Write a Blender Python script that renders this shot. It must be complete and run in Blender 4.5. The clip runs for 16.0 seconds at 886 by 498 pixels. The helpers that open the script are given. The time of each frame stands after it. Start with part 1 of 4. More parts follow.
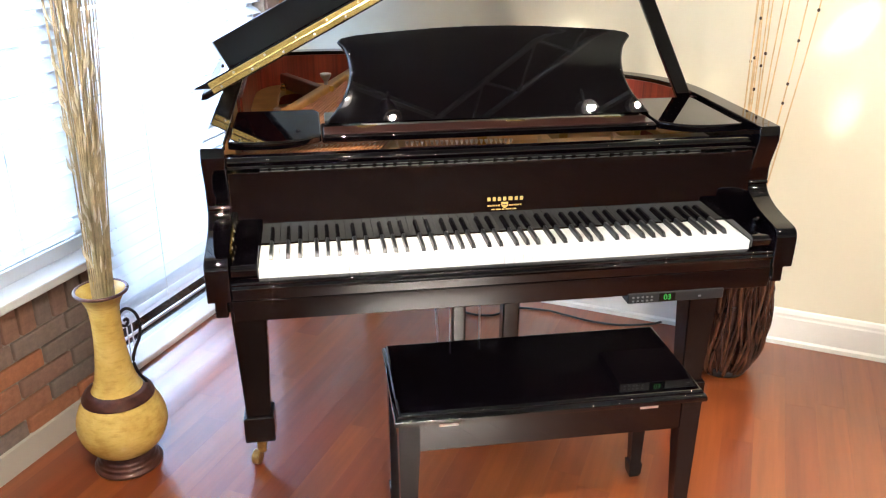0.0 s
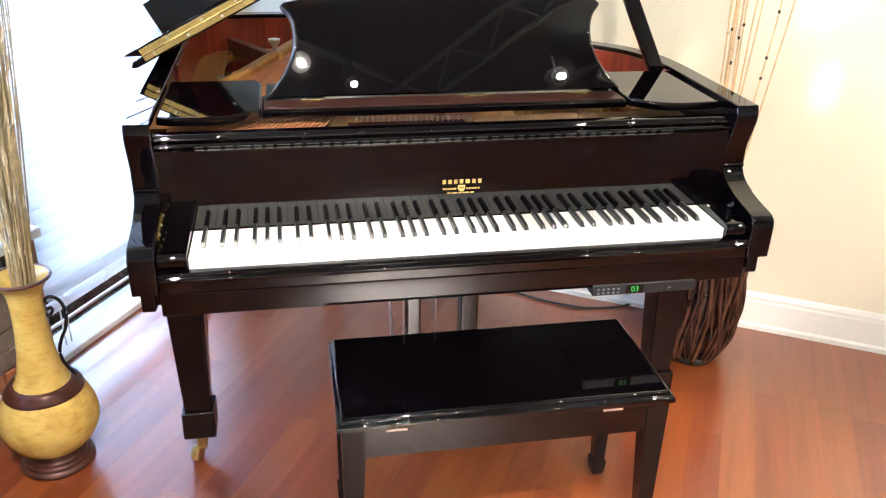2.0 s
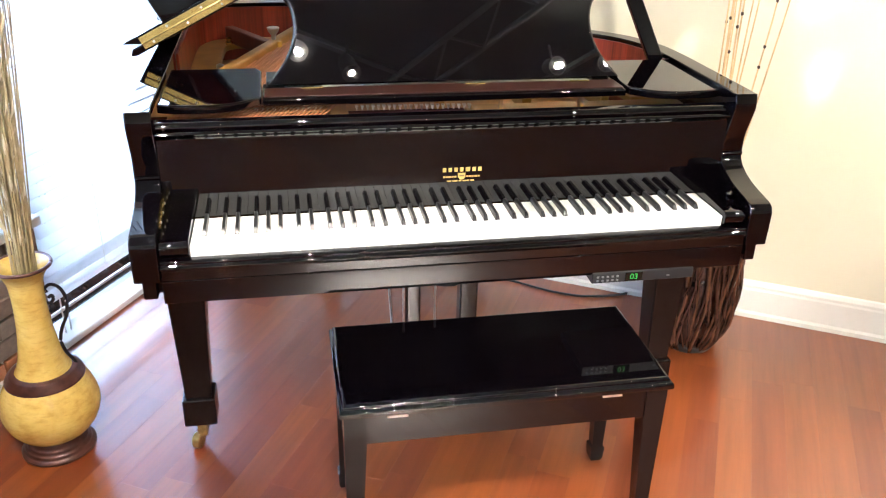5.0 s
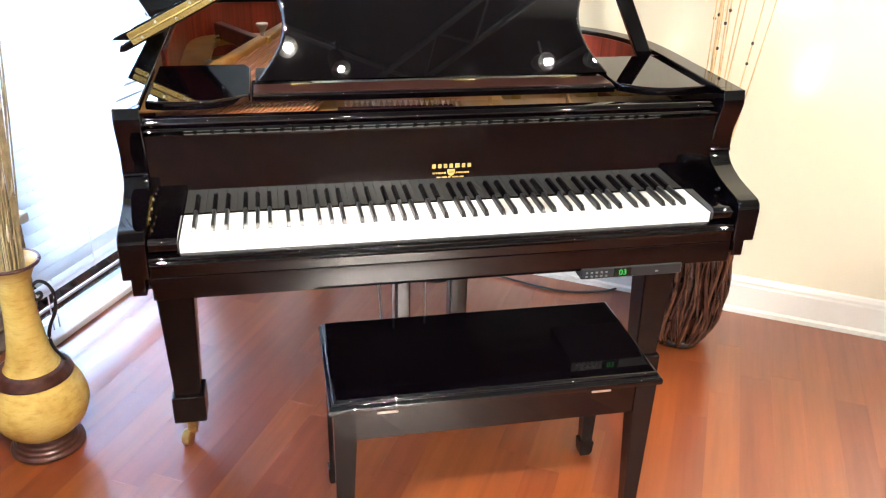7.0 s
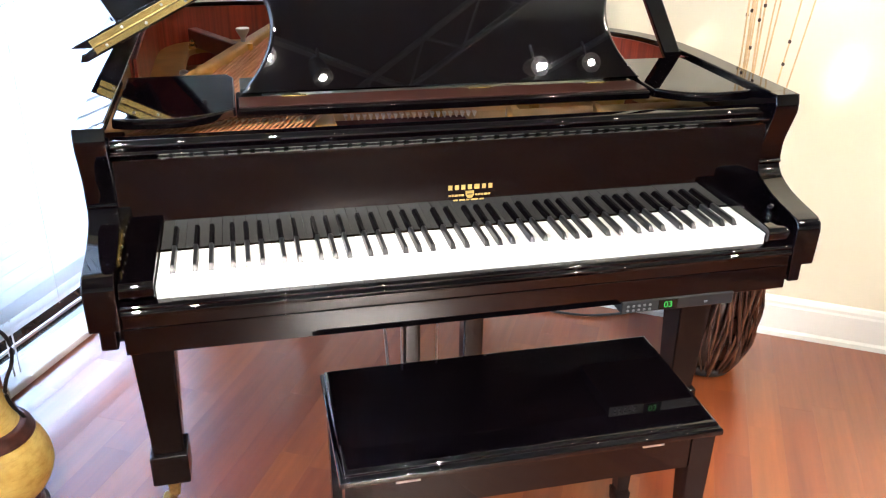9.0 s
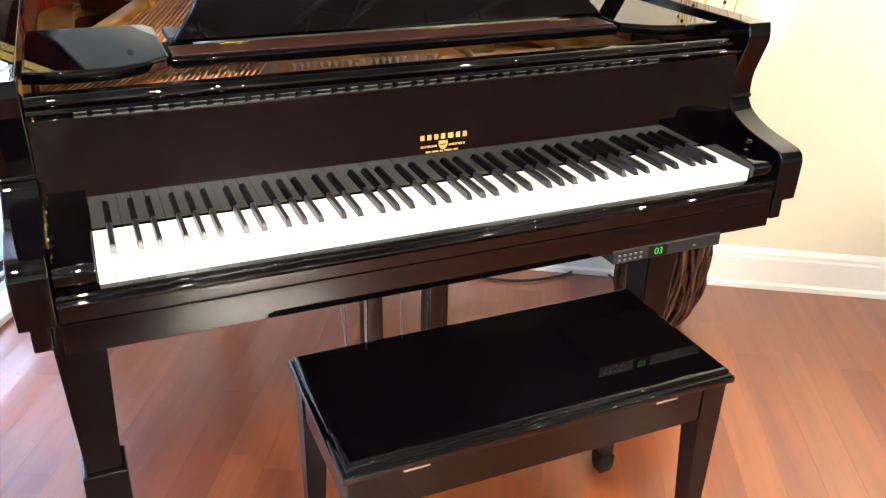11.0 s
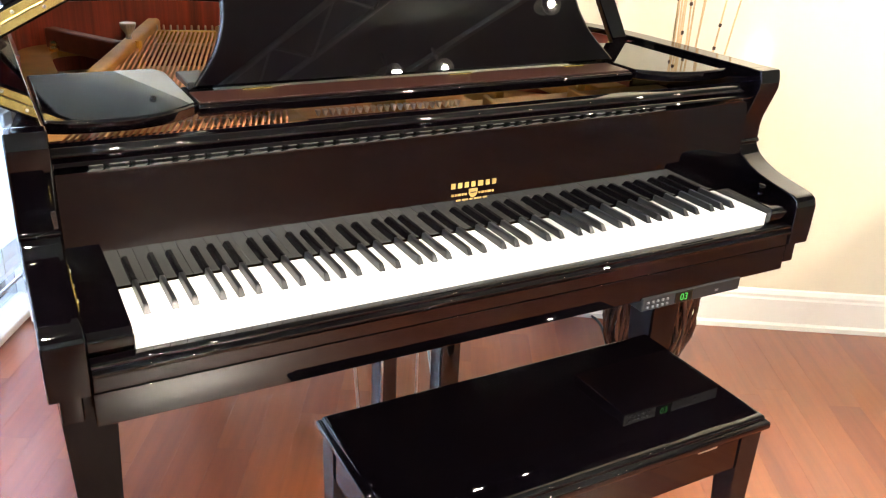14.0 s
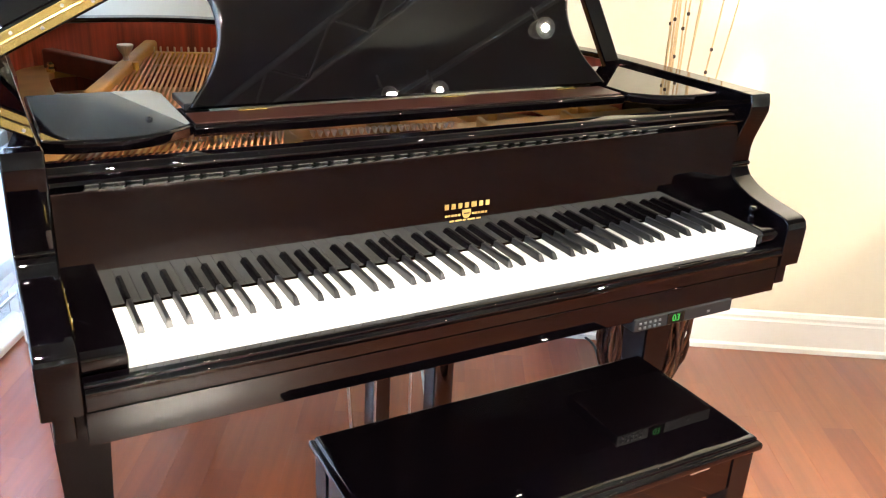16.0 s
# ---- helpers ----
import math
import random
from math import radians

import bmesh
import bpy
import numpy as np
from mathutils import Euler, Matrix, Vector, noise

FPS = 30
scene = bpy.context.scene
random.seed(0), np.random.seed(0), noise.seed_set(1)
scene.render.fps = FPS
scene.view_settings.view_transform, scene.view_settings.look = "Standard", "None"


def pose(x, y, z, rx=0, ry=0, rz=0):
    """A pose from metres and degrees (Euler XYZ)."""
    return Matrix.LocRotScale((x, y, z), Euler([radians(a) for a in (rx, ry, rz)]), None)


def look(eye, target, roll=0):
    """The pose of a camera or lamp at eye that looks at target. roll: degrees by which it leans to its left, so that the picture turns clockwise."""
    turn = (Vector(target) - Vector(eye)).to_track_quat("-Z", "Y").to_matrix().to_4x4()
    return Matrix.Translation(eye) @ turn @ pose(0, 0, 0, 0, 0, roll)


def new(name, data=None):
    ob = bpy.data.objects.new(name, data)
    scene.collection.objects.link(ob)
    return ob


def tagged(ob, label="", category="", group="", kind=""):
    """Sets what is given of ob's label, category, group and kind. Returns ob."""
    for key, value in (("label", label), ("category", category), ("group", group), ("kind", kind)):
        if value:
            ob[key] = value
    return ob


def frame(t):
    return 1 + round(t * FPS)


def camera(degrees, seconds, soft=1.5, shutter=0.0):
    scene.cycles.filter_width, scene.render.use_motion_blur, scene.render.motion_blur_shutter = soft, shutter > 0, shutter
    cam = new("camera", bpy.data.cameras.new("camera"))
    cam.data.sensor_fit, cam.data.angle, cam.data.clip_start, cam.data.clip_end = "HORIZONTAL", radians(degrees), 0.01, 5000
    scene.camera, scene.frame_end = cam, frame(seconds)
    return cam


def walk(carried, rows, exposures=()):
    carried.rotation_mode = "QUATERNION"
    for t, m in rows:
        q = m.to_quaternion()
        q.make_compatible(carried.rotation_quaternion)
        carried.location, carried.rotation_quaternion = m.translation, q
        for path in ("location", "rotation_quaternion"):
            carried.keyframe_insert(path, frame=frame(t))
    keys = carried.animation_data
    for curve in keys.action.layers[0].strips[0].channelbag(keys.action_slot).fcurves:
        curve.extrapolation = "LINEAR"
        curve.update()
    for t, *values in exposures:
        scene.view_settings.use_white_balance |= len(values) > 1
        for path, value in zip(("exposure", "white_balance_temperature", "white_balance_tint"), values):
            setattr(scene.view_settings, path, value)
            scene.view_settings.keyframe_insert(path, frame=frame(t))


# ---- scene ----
cam = camera(55.0, 16.0, 1.2)
PATH = [
    (0, (0.15, -1.853, 1.545), (0.431, -0.03, 0.772), 0.1),
    (0.5, (0.18, -1.751, 1.543), (0.556, 0.054, 0.768), 0.8),
    (1, (0.209, -1.703, 1.534), (0.579, 0.084, 0.716), 0.2),
    (1.5, (0.23, -1.69, 1.53), (0.575, 0.091, 0.687), 0.8),
    (2, (0.227, -1.685, 1.532), (0.566, 0.092, 0.68), 1.3),
    (2.5, (0.227, -1.685, 1.528), (0.563, 0.091, 0.672), 1.3),
    (3, (0.226, -1.683, 1.53), (0.561, 0.09, 0.668), 1.2),
    (3.5, (0.223, -1.689, 1.529), (0.559, 0.083, 0.666), 1.4),
    (4, (0.218, -1.693, 1.527), (0.556, 0.076, 0.657), 1.5),
    (4.2, (0.217, -1.695, 1.525), (0.558, 0.077, 0.663), 1.5),
    (6.3, (0.21, -1.692, 1.541), (0.565, 0.062, 0.648), 1.5),
    (6.5, (0.214, -1.7, 1.529), (0.573, 0.059, 0.647), 1.6),
    (7, (0.214, -1.697, 1.532), (0.585, 0.06, 0.652), 1.7),
    (7.5, (0.206, -1.667, 1.52), (0.635, 0.065, 0.617), 1.4),
    (8, (0.2, -1.602, 1.506), (0.684, 0.14, 0.65), 1.0),
    (8.5, (0.193, -1.517, 1.493), (0.661, 0.239, 0.657), 1.3),
    (9, (0.179, -1.418, 1.463), (0.609, 0.333, 0.598), 1.2),
    (9.5, (0.141, -1.333, 1.415), (0.62, 0.35, 0.448), 3.6),
    (9.7, (0.131, -1.301, 1.403), (0.668, 0.37, 0.444), 2.4),
    (11.8, (-0.103, -1.112, 1.312), (0.677, 0.515, 0.449), 2.8),
    (12, (-0.133, -1.077, 1.331), (0.653, 0.524, 0.427), 3.6),
    (12.5, (-0.144, -1.076, 1.319), (0.659, 0.529, 0.436), 3.8),
    (13, (-0.138, -1.075, 1.322), (0.675, 0.519, 0.428), 2.9),
    (13.5, (-0.132, -1.073, 1.316), (0.743, 0.487, 0.422), 3.3),
    (14, (-0.132, -1.089, 1.329), (0.764, 0.509, 0.526), 2.8),
    (14.5, (-0.134, -1.093, 1.331), (0.783, 0.508, 0.558), 2.8),
    (15, (-0.137, -1.097, 1.326), (0.777, 0.512, 0.567), 2.9),
    (15.5, (-0.141, -1.088, 1.33), (0.777, 0.517, 0.566), 3.2),
    (16, (-0.134, -1.098, 1.331), (0.78, 0.513, 0.575), 3.1),
]
EXPO = ((0, 0.03, 5880, 11), (1.5, 0.12, 5830, 11), (2.5, 0.29, 5740, 11), (7.5, 0.31, 5800, 11), (9, 0.28, 5660, 11), (12, 0.35, 6120, 10), (16, 0.38, 6040, 10))
walk(cam, [(t, look(eye, target, roll)) for t, eye, target, roll in PATH], EXPO)

# ---- world, lights ----
WX, WY = -0.705, 0.417            # a point of the window wall
UX, UY = 0.4825, 0.8759               # along the window wall
world = bpy.data.worlds.new("sky")
scene.world = world
world.use_nodes = True
wn = world.node_tree
sky = wn.nodes.new("ShaderNodeTexSky")
sky.sky_type = 'NISHITA'
sky.sun_disc = False
sky.sun_elevation = radians(48)
sky.sun_rotation = radians(198)
wn.links.new(sky.outputs[0], wn.nodes["Background"].inputs[0])
wn.nodes["Background"].inputs[1].default_value = 0.12


def lamp(name, kind, power, m, color=(1, 1, 1), size=0.1, size_y=0.1, spot=60, blend=0.5, wide=1.0):
    d = bpy.data.lights.new(name, kind)
    d.energy, d.color = power, color
    if kind == 'AREA':
        d.shape, d.size, d.size_y = 'RECTANGLE', size, size_y
    elif kind == 'SPOT':
        d.shadow_soft_size, d.spot_size, d.spot_blend = size, radians(spot), blend
    elif kind == 'SUN':
        d.angle = radians(0.6)
    ob = new(name, d)
    ob.matrix_world = m @ Matrix.Diagonal((wide, 1, 1, 1))
    return ob


lamp("sun_light", 'SUN', 2.5, look((-2, -6, 9), (0, 0.5, 0)), (1, 0.95, 0.87))
# ---- materials ----


def mat(name):
    m = bpy.data.materials.new(name)
    m.use_nodes = True
    n = m.node_tree.nodes
    return m, n, m.node_tree.links, n["Principled BSDF"]


def noise_tex(n, l, scale, detail=4.0, rough=0.55, stretch=None):
    t = n.new("ShaderNodeTexNoise")
    t.inputs["Scale"].default_value = scale
    t.inputs["Detail"].default_value = detail
    t.inputs["Roughness"].default_value = rough
    tc = n.new("ShaderNodeTexCoord")
    if stretch:
        mp = n.new("ShaderNodeMapping")
        mp.inputs["Scale"].default_value = stretch
        l.new(tc.outputs["Object"], mp.inputs["Vector"])
        l.new(mp.outputs[0], t.inputs["Vector"])
    else:
        l.new(tc.outputs["Object"], t.inputs["Vector"])
    return t


def ramp(n, l, src, stops):
    r = n.new("ShaderNodeValToRGB")
    e = r.color_ramp.elements
    while len(e) < len(stops):
        e.new(0.5)
    for el, (p, c) in zip(e, stops):
        el.position, el.color = p, (*c, 1)
    l.new(src, r.inputs[0])
    return r


def bump(n, l, src, b, strength, dist=0.002):
    k = n.new("ShaderNodeBump")
    k.inputs["Strength"].default_value = strength
    k.inputs["Distance"].default_value = dist
    l.new(src, k.inputs["Height"])
    l.new(k.outputs[0], b.inputs["Normal"])
    return k


def simple(name, color, rough=0.5, metal=0.0, vary=0.0, scale=20.0, bumpy=0.0, coat=0.0):
    m, n, l, b = mat(name)
    b.inputs["Base Color"].default_value = (*color, 1)
    b.inputs["Roughness"].default_value = rough
    b.inputs["Metallic"].default_value = metal
    b.inputs["Coat Weight"].default_value = coat
    b.inputs["Coat Roughness"].default_value = 0.05
    if vary or bumpy:
        t = noise_tex(n, l, scale)
        if vary:
            lo = tuple(c * (1 - vary) for c in color)
            hi = tuple(min(1, c * (1 + vary)) for c in color)
            r = ramp(n, l, t.outputs["Fac"], [(0.3, lo), (0.7, hi)])
            l.new(r.outputs[0], b.inputs["Base Color"])
        if bumpy:
            bump(n, l, t.outputs["Fac"], b, bumpy)
    return m


def lacquer():
    m, n, l, b = mat("black_lacquer")
    b.inputs["Base Color"].default_value = (0.0012, 0.0008, 0.0012, 1)
    t = noise_tex(n, l, 3.0, 5)
    r = ramp(n, l, t.outputs["Fac"], [(0.35, (0.008,) * 3), (0.75, (0.026,) * 3)])
    l.new(r.outputs[0], b.inputs["Roughness"])
    w = noise_tex(n, l, 9.0, 2)
    bump(n, l, w.outputs["Fac"], b, 0.006, 0.003)
    b.inputs["Specular IOR Level"].default_value = 0.55
    return m


def satin():
    m, n, l, b = mat("satin_ebony")
    t = noise_tex(n, l, 30, 5, 0.6, (1, 1, 1))
    r = ramp(n, l, t.outputs["Fac"], [(0.3, (0.0042, 0.0027, 0.0026)), (0.7, (0.0070, 0.0044, 0.0042))])
    l.new(r.outputs[0], b.inputs["Base Color"])
    b.inputs["Roughness"].default_value = 0.2
    b.inputs["Specular IOR Level"].default_value = 0.29
    return m


def wood(name, lo, hi, rough, axis_scale, scale=6.0, coat=0.0, rand=0.0, island=False, spec=0.5):
    m, n, l, b = mat(name)
    t = noise_tex(n, l, scale, 7, 0.65, axis_scale)
    mid = tuple((a + c) / 2 for a, c in zip(lo, hi))
    r = ramp(n, l, t.outputs["Fac"], [(0.28, lo), (0.5, mid), (0.74, hi)])
    src = r.outputs[0]
    if rand:
        oi = n.new("ShaderNodeObjectInfo")
        hsv = n.new("ShaderNodeHueSaturation")
        mr = n.new("ShaderNodeMapRange")
        mr.inputs["To Min"].default_value = 1 - rand
        mr.inputs["To Max"].default_value = 1 + rand
        rnd_out = oi.outputs["Random"]
        if island:
            gi = n.new("ShaderNodeNewGeometry")
            rnd_out = gi.outputs["Random Per Island"]
        # every plank takes its grain from another place of the log
        far = n.new("ShaderNodeVectorMath")
        far.operation = 'SCALE'
        far.inputs[0].default_value = (31.0, 17.0, 9.0)
        l.new(rnd_out, far.inputs["Scale"])
        add = n.new("ShaderNodeVectorMath")
        add.operation = 'ADD'
        l.new(t.inputs["Vector"].links[0].from_socket, add.inputs[0])
        l.new(far.outputs[0], add.inputs[1])
        l.new(add.outputs[0], t.inputs["Vector"])
        l.new(rnd_out, mr.inputs["Value"])
        l.new(mr.outputs[0], hsv.inputs["Value"])
        mh = n.new("ShaderNodeMapRange")
        mh.inputs["To Min"].default_value = 0.500
        mh.inputs["To Max"].default_value = 0.509
        l.new(rnd_out, mh.inputs["Value"])
        l.new(mh.outputs[0], hsv.inputs["Hue"])
        l.new(src, hsv.inputs["Color"])
        src = hsv.outputs[0]
    l.new(src, b.inputs["Base Color"])
    b.inputs["Roughness"].default_value = rough
    b.inputs["Specular IOR Level"].default_value = spec
    b.inputs["Coat Weight"].default_value = coat
    b.inputs["Coat Roughness"].default_value = 0.24
    b.inputs["Coat IOR"].default_value = 1.7
    bump(n, l, t.outputs["Fac"], b, 0.05, 0.002)
    return m


def glow(name, color, strength):
    m, n, l, b = mat(name)
    b.inputs["Base Color"].default_value = (0, 0, 0, 1)
    b.inputs["Emission Color"].default_value = (*color, 1)
    b.inputs["Emission Strength"].default_value = strength
    return m


def wall_paint(name, color, gloss=0.45):
    m, n, l, b = mat(name)
    t = noise_tex(n, l, 1.3, 3)
    f = noise_tex(n, l, 160, 3)
    r = ramp(n, l, t.outputs["Fac"], [(0.3, tuple(x * 0.96 for x in color)), (0.7, color)])
    l.new(r.outputs[0], b.inputs["Base Color"])
    b.inputs["Roughness"].default_value = gloss
    bump(n, l, f.outputs["Fac"], b, 0.10, 0.001)
    return m


def brick_mat():
    m, n, l, b = mat("fired_brick")
    oi = n.new("ShaderNodeObjectInfo")
    r = ramp(n, l, oi.outputs["Random"], [(0.0, (0.24, 0.185, 0.155)), (0.3, (0.30, 0.21, 0.165)),
                                          (0.55, (0.30, 0.17, 0.12)), (0.8, (0.42, 0.17, 0.085)), (1.0, (0.50, 0.19, 0.08))])
    t = noise_tex(n, l, 45, 6, 0.7)
    r2 = ramp(n, l, t.outputs["Fac"], [(0.3, (0.55, 0.55, 0.55)), (0.7, (1, 1, 1))])
    mx = n.new("ShaderNodeMixRGB")
    mx.blend_type = 'MULTIPLY'
    mx.inputs[0].default_value = 0.8
    l.new(r.outputs[0], mx.inputs[1])
    l.new(r2.outputs[0], mx.inputs[2])
    l.new(mx.outputs[0], b.inputs["Base Color"])
    b.inputs["Roughness"].default_value = 0.85
    bump(n, l, t.outputs["Fac"], b, 0.5, 0.003)
    return m


def glaze():
    m, n, l, b = mat("ochre_glaze")
    t = noise_tex(n, l, 9, 6, 0.65)
    t2 = noise_tex(n, l, 30, 4, 0.6, (1, 1, 4))
    r = ramp(n, l, t.outputs["Fac"], [(0.25, (0.42, 0.25, 0.05)), (0.5, (0.64, 0.44, 0.11)), (0.75, (0.74, 0.55, 0.18))])
    r2 = ramp(n, l, t2.outputs["Fac"], [(0.32, (0.62, 0.52, 0.4)), (0.5, (1, 1, 1))])
    mx = n.new("ShaderNodeMixRGB")
    mx.blend_type = 'MULTIPLY'
    mx.inputs[0].default_value = 0.4
    l.new(r.outputs[0], mx.inputs[1])
    l.new(r2.outputs[0], mx.inputs[2])
    l.new(mx.outputs[0], b.inputs["Base Color"])
    b.inputs["Roughness"].default_value = 0.2
    bump(n, l, t2.outputs["Fac"], b, 0.15, 0.003)
    return m


M_BLACK = lacquer()
M_SATIN = satin()
M_KEYW = simple("white_key_acrylic", (0.86, 0.86, 0.83), 0.18, vary=0.02, scale=60)
M_KEYB = simple("black_key_plastic", (0.012, 0.012, 0.013), 0.3, vary=0.1, scale=60)
M_MAHOG = wood("striped_mahogany_veneer", (0.060, 0.008, 0.005), (0.40, 0.058, 0.022), 0.32, (2.6, 2.6, 0.03), 16, 0.4)
M_GOLD = simple("gold_bronze_plate", (0.40, 0.20, 0.04), 0.42, 0.3, 0.18, 14, 0.05)
M_POST = simple("bright_gilt_paint", (0.62, 0.36, 0.06), 0.35, 0.3, 0.1, 30)
M_SPRUCE = wood("spruce_soundboard", (0.42, 0.20, 0.055), (0.55, 0.30, 0.10), 0.4, (0.6, 12, 1), 6)
M_BRASS = simple("polished_brass", (0.78, 0.58, 0.20), 0.24, 0.9, 0.08, 40, 0.03)
M_CASTER = simple("worn_brass_caster", (0.34, 0.22, 0.075), 0.38, 0.8, 0.3, 60, 0.1)
M_COPPER = simple("copper_string", (0.66, 0.27, 0.10), 0.4, 0.35, 0.12, 30)
# String tails take a darker copper than the main lengths.
M_TAIL = simple("darker_copper_string", (0.42, 0.17, 0.08), 0.45, 0.3, 0.15, 30)
M_STEEL = simple("nickel_steel", (0.62, 0.60, 0.57), 0.3, 0.9, 0.08, 40)
M_GILT = simple("gilt_marks", (0.66, 0.46, 0.15), 0.35, 0.6, 0.05, 60)
M_FELT = simple("felt", (0.70, 0.62, 0.52), 0.95, 0, 0.15, 120, 0.2)
M_WALL = wall_paint("cream_wall_paint", (0.78, 0.728, 0.565), 0.30)
M_TRIM = wall_paint("white_trim_paint", (0.82, 0.80, 0.74), 0.3)
M_WHITE = wall_paint("white_frame_paint", (0.82, 0.83, 0.84), 0.35)
M_CEIL = wall_paint("charcoal_ceiling_paint", (0.27, 0.30, 0.28), 0.8)
M_GRID = simple("pale_metal_grid", (0.50, 0.53, 0.51), 0.5, 0, 0.05, 30)
M_FLOOR = wood("cherry_floor_plank", (0.158, 0.0305, 0.0074), (0.238, 0.0505, 0.0118), 0.42, (0.5, 9, 1), 3.2, 1.0, 0.13, False, 0.3)
M_FLOOR_FAR = wood("cherry_floor_plank_far", (0.158, 0.0305, 0.0074), (0.238, 0.0505, 0.0118), 0.42, (0.5, 9, 1), 3.2, 1.0, 0.13, True, 0.3)
M_JOINT = simple("dark_floor_joint", (0.14, 0.034, 0.009), 0.6, 0, 0.2, 30)
M_BRICK = brick_mat()
M_MORTAR = simple("grey_mortar", (0.30, 0.26, 0.22), 0.95, 0, 0.2, 90, 0.4)
M_GREYTRIM = wall_paint("grey_baseboard_paint", (0.50, 0.46, 0.39), 0.4)


def slat_mat():
    m, n, l, b = mat("white_blind_slat")
    b.inputs["Base Color"].default_value = (0.82, 0.83, 0.84, 1)
    b.inputs["Roughness"].default_value = 0.4
    tr = n.new("ShaderNodeBsdfTranslucent")
    tr.inputs["Color"].default_value = (0.88, 0.89, 0.90, 1)
    mx = n.new("ShaderNodeMixShader")
    mx.inputs[0].default_value = 0.75
    l.new(b.outputs[0], mx.inputs[1])
    l.new(tr.outputs[0], mx.inputs[2])
    l.new(mx.outputs[0], n["Material Output"].inputs["Surface"])
    return m


M_SLAT = slat_mat()
M_CORD = simple("pale_cord", (0.75, 0.74, 0.70), 0.8, 0, 0.05, 200)
M_GLAZE = glaze()
M_COLLAR = simple("brown_bronze_glaze", (0.075, 0.026, 0.018), 0.28, 0.2, 0.35, 40, 0.2)
M_IRON = simple("dark_wrought_iron", (0.02, 0.015, 0.014), 0.45, 0.6, 0.2, 60, 0.1)
M_REED = simple("dried_reed", (0.35, 0.275, 0.145), 0.8, 0, 0.35, 25, 0.2)
M_HUSK = simple("pale_husk", (0.60, 0.52, 0.35), 0.85, 0, 0.2, 25, 0.2)
M_STICK = simple("pale_bamboo_stick", (0.66, 0.47, 0.23), 0.6, 0, 0.25, 20)
M_BUD = simple("dark_stick_bud", (0.06, 0.03, 0.015), 0.8, 0, 0.2, 60)
M_WICKER = simple("dark_brown_wicker", (0.046, 0.018, 0.011), 0.22, 0, 0.6, 16, 0.2)
M_WICKER2 = simple("tan_wicker", (0.085, 0.033, 0.017), 0.24, 0, 0.5, 16, 0.2)
M_PLASTIC = simple("charcoal_plastic", (0.008, 0.008, 0.009), 0.5, 0, 0.1, 80)
M_BUTTON = simple("grey_button", (0.15, 0.155, 0.16), 0.5)
M_DISPLAY = simple("black_display_window", (0.004, 0.006, 0.005), 0.12)
M_GREEN = glow("green_led", (0.10, 1.0, 0.12), 0.55)
M_WIRE = simple("black_cable", (0.012, 0.012, 0.012), 0.5)
M_SPOT = glow("lamp_glow", (1.0, 0.84, 0.62), 2200.0)
M_HEAD = simple("white_lamp_housing", (0.30, 0.30, 0.28), 0.45, 0, 0.03, 40)
M_OUT = simple("pale_patio_concrete", (0.55, 0.55, 0.53), 0.9, 0, 0.15, 6, 0.3)
M_SKYGLOW = glow("hazy_sky", (0.60, 0.76, 1.0), 16.5)
M_LEDGE = simple("brown_leather_strip", (0.028, 0.010, 0.007), 0.3, 0, 0.15, 60, 0.05)
M_REDFELT = simple("dark_red_felt", (0.07, 0.014, 0.010), 0.95, 0, 0.2, 120, 0.2)
M_MULCH = simple("dark_mulch", (0.016, 0.013, 0.011), 0.95, 0, 0.35, 12, 0.5)
M_REDBAR = simple("reddish_brown_wood_bar", (0.13, 0.030, 0.018), 0.4, 0, 0.25, 30)
M_LEAF = simple("dark_shrub_leaf", (0.011, 0.015, 0.009), 0.7, 0, 0.4, 40)

# ---- mesh helpers ----


def weighted_normals(me, limit=0.5):
    """Smooth shading in which large flat faces stay flat and only the rounded edges turn."""
    me.update()
    at = [[] for _ in me.vertices]
    for p in me.polygons:
        for v in p.vertices:
            at[v].append(p)
    out = [None] * len(me.loops)
    for p in me.polygons:
        pn = p.normal.copy()
        for li in p.loop_indices:
            s = Vector((0, 0, 0))
            for q in at[me.loops[li].vertex_index]:
                if q.normal.dot(pn) > limit:
                    s += q.normal * q.area
            out[li] = s.normalized() if s.length > 1e-12 else pn
    me.normals_split_custom_set(out)


def mesh_of(name, bm, material, smooth=False):
    me = bpy.data.meshes.new(name)
    bm.to_mesh(me)
    bm.free()
    if material:
        me.materials.append(material)
    if smooth or material in (M_BLACK, M_SATIN):
        for p in me.polygons:
            p.use_smooth = True
        if not smooth:
            weighted_normals(me)
    return me


def part(name, bm, material, parent=None, label="", smooth=False, kind=""):
    ob = new(name, mesh_of(name, bm, material, smooth))
    if parent:
        ob.parent = parent
    if label or kind:
        tagged(ob, label=label, kind=kind)
    return ob


def thing(name, label, category, group="", kind="", at=(0, 0, 0), rz=0.0):
    ob = new(name)
    ob.matrix_world = pose(*at, 0, 0, rz)
    ob.empty_display_size = 0.1
    return tagged(ob, label, category, group, kind)


def box(x0, x1, y0, y1, z0, z1, bevel=0.0, seg=3, bm=None):
    b = bmesh.new()
    r = bmesh.ops.create_cube(b, size=1.0)
    bmesh.ops.scale(b, vec=(x1 - x0, y1 - y0, z1 - z0), verts=r["verts"])
    bmesh.ops.translate(b, vec=((x0 + x1) / 2, (y0 + y1) / 2, (z0 + z1) / 2), verts=r["verts"])
    if bevel:
        bmesh.ops.bevel(b, geom=b.edges[:], offset=bevel, segments=seg, affect='EDGES', profile=0.5)
    return add_to(bm, b)


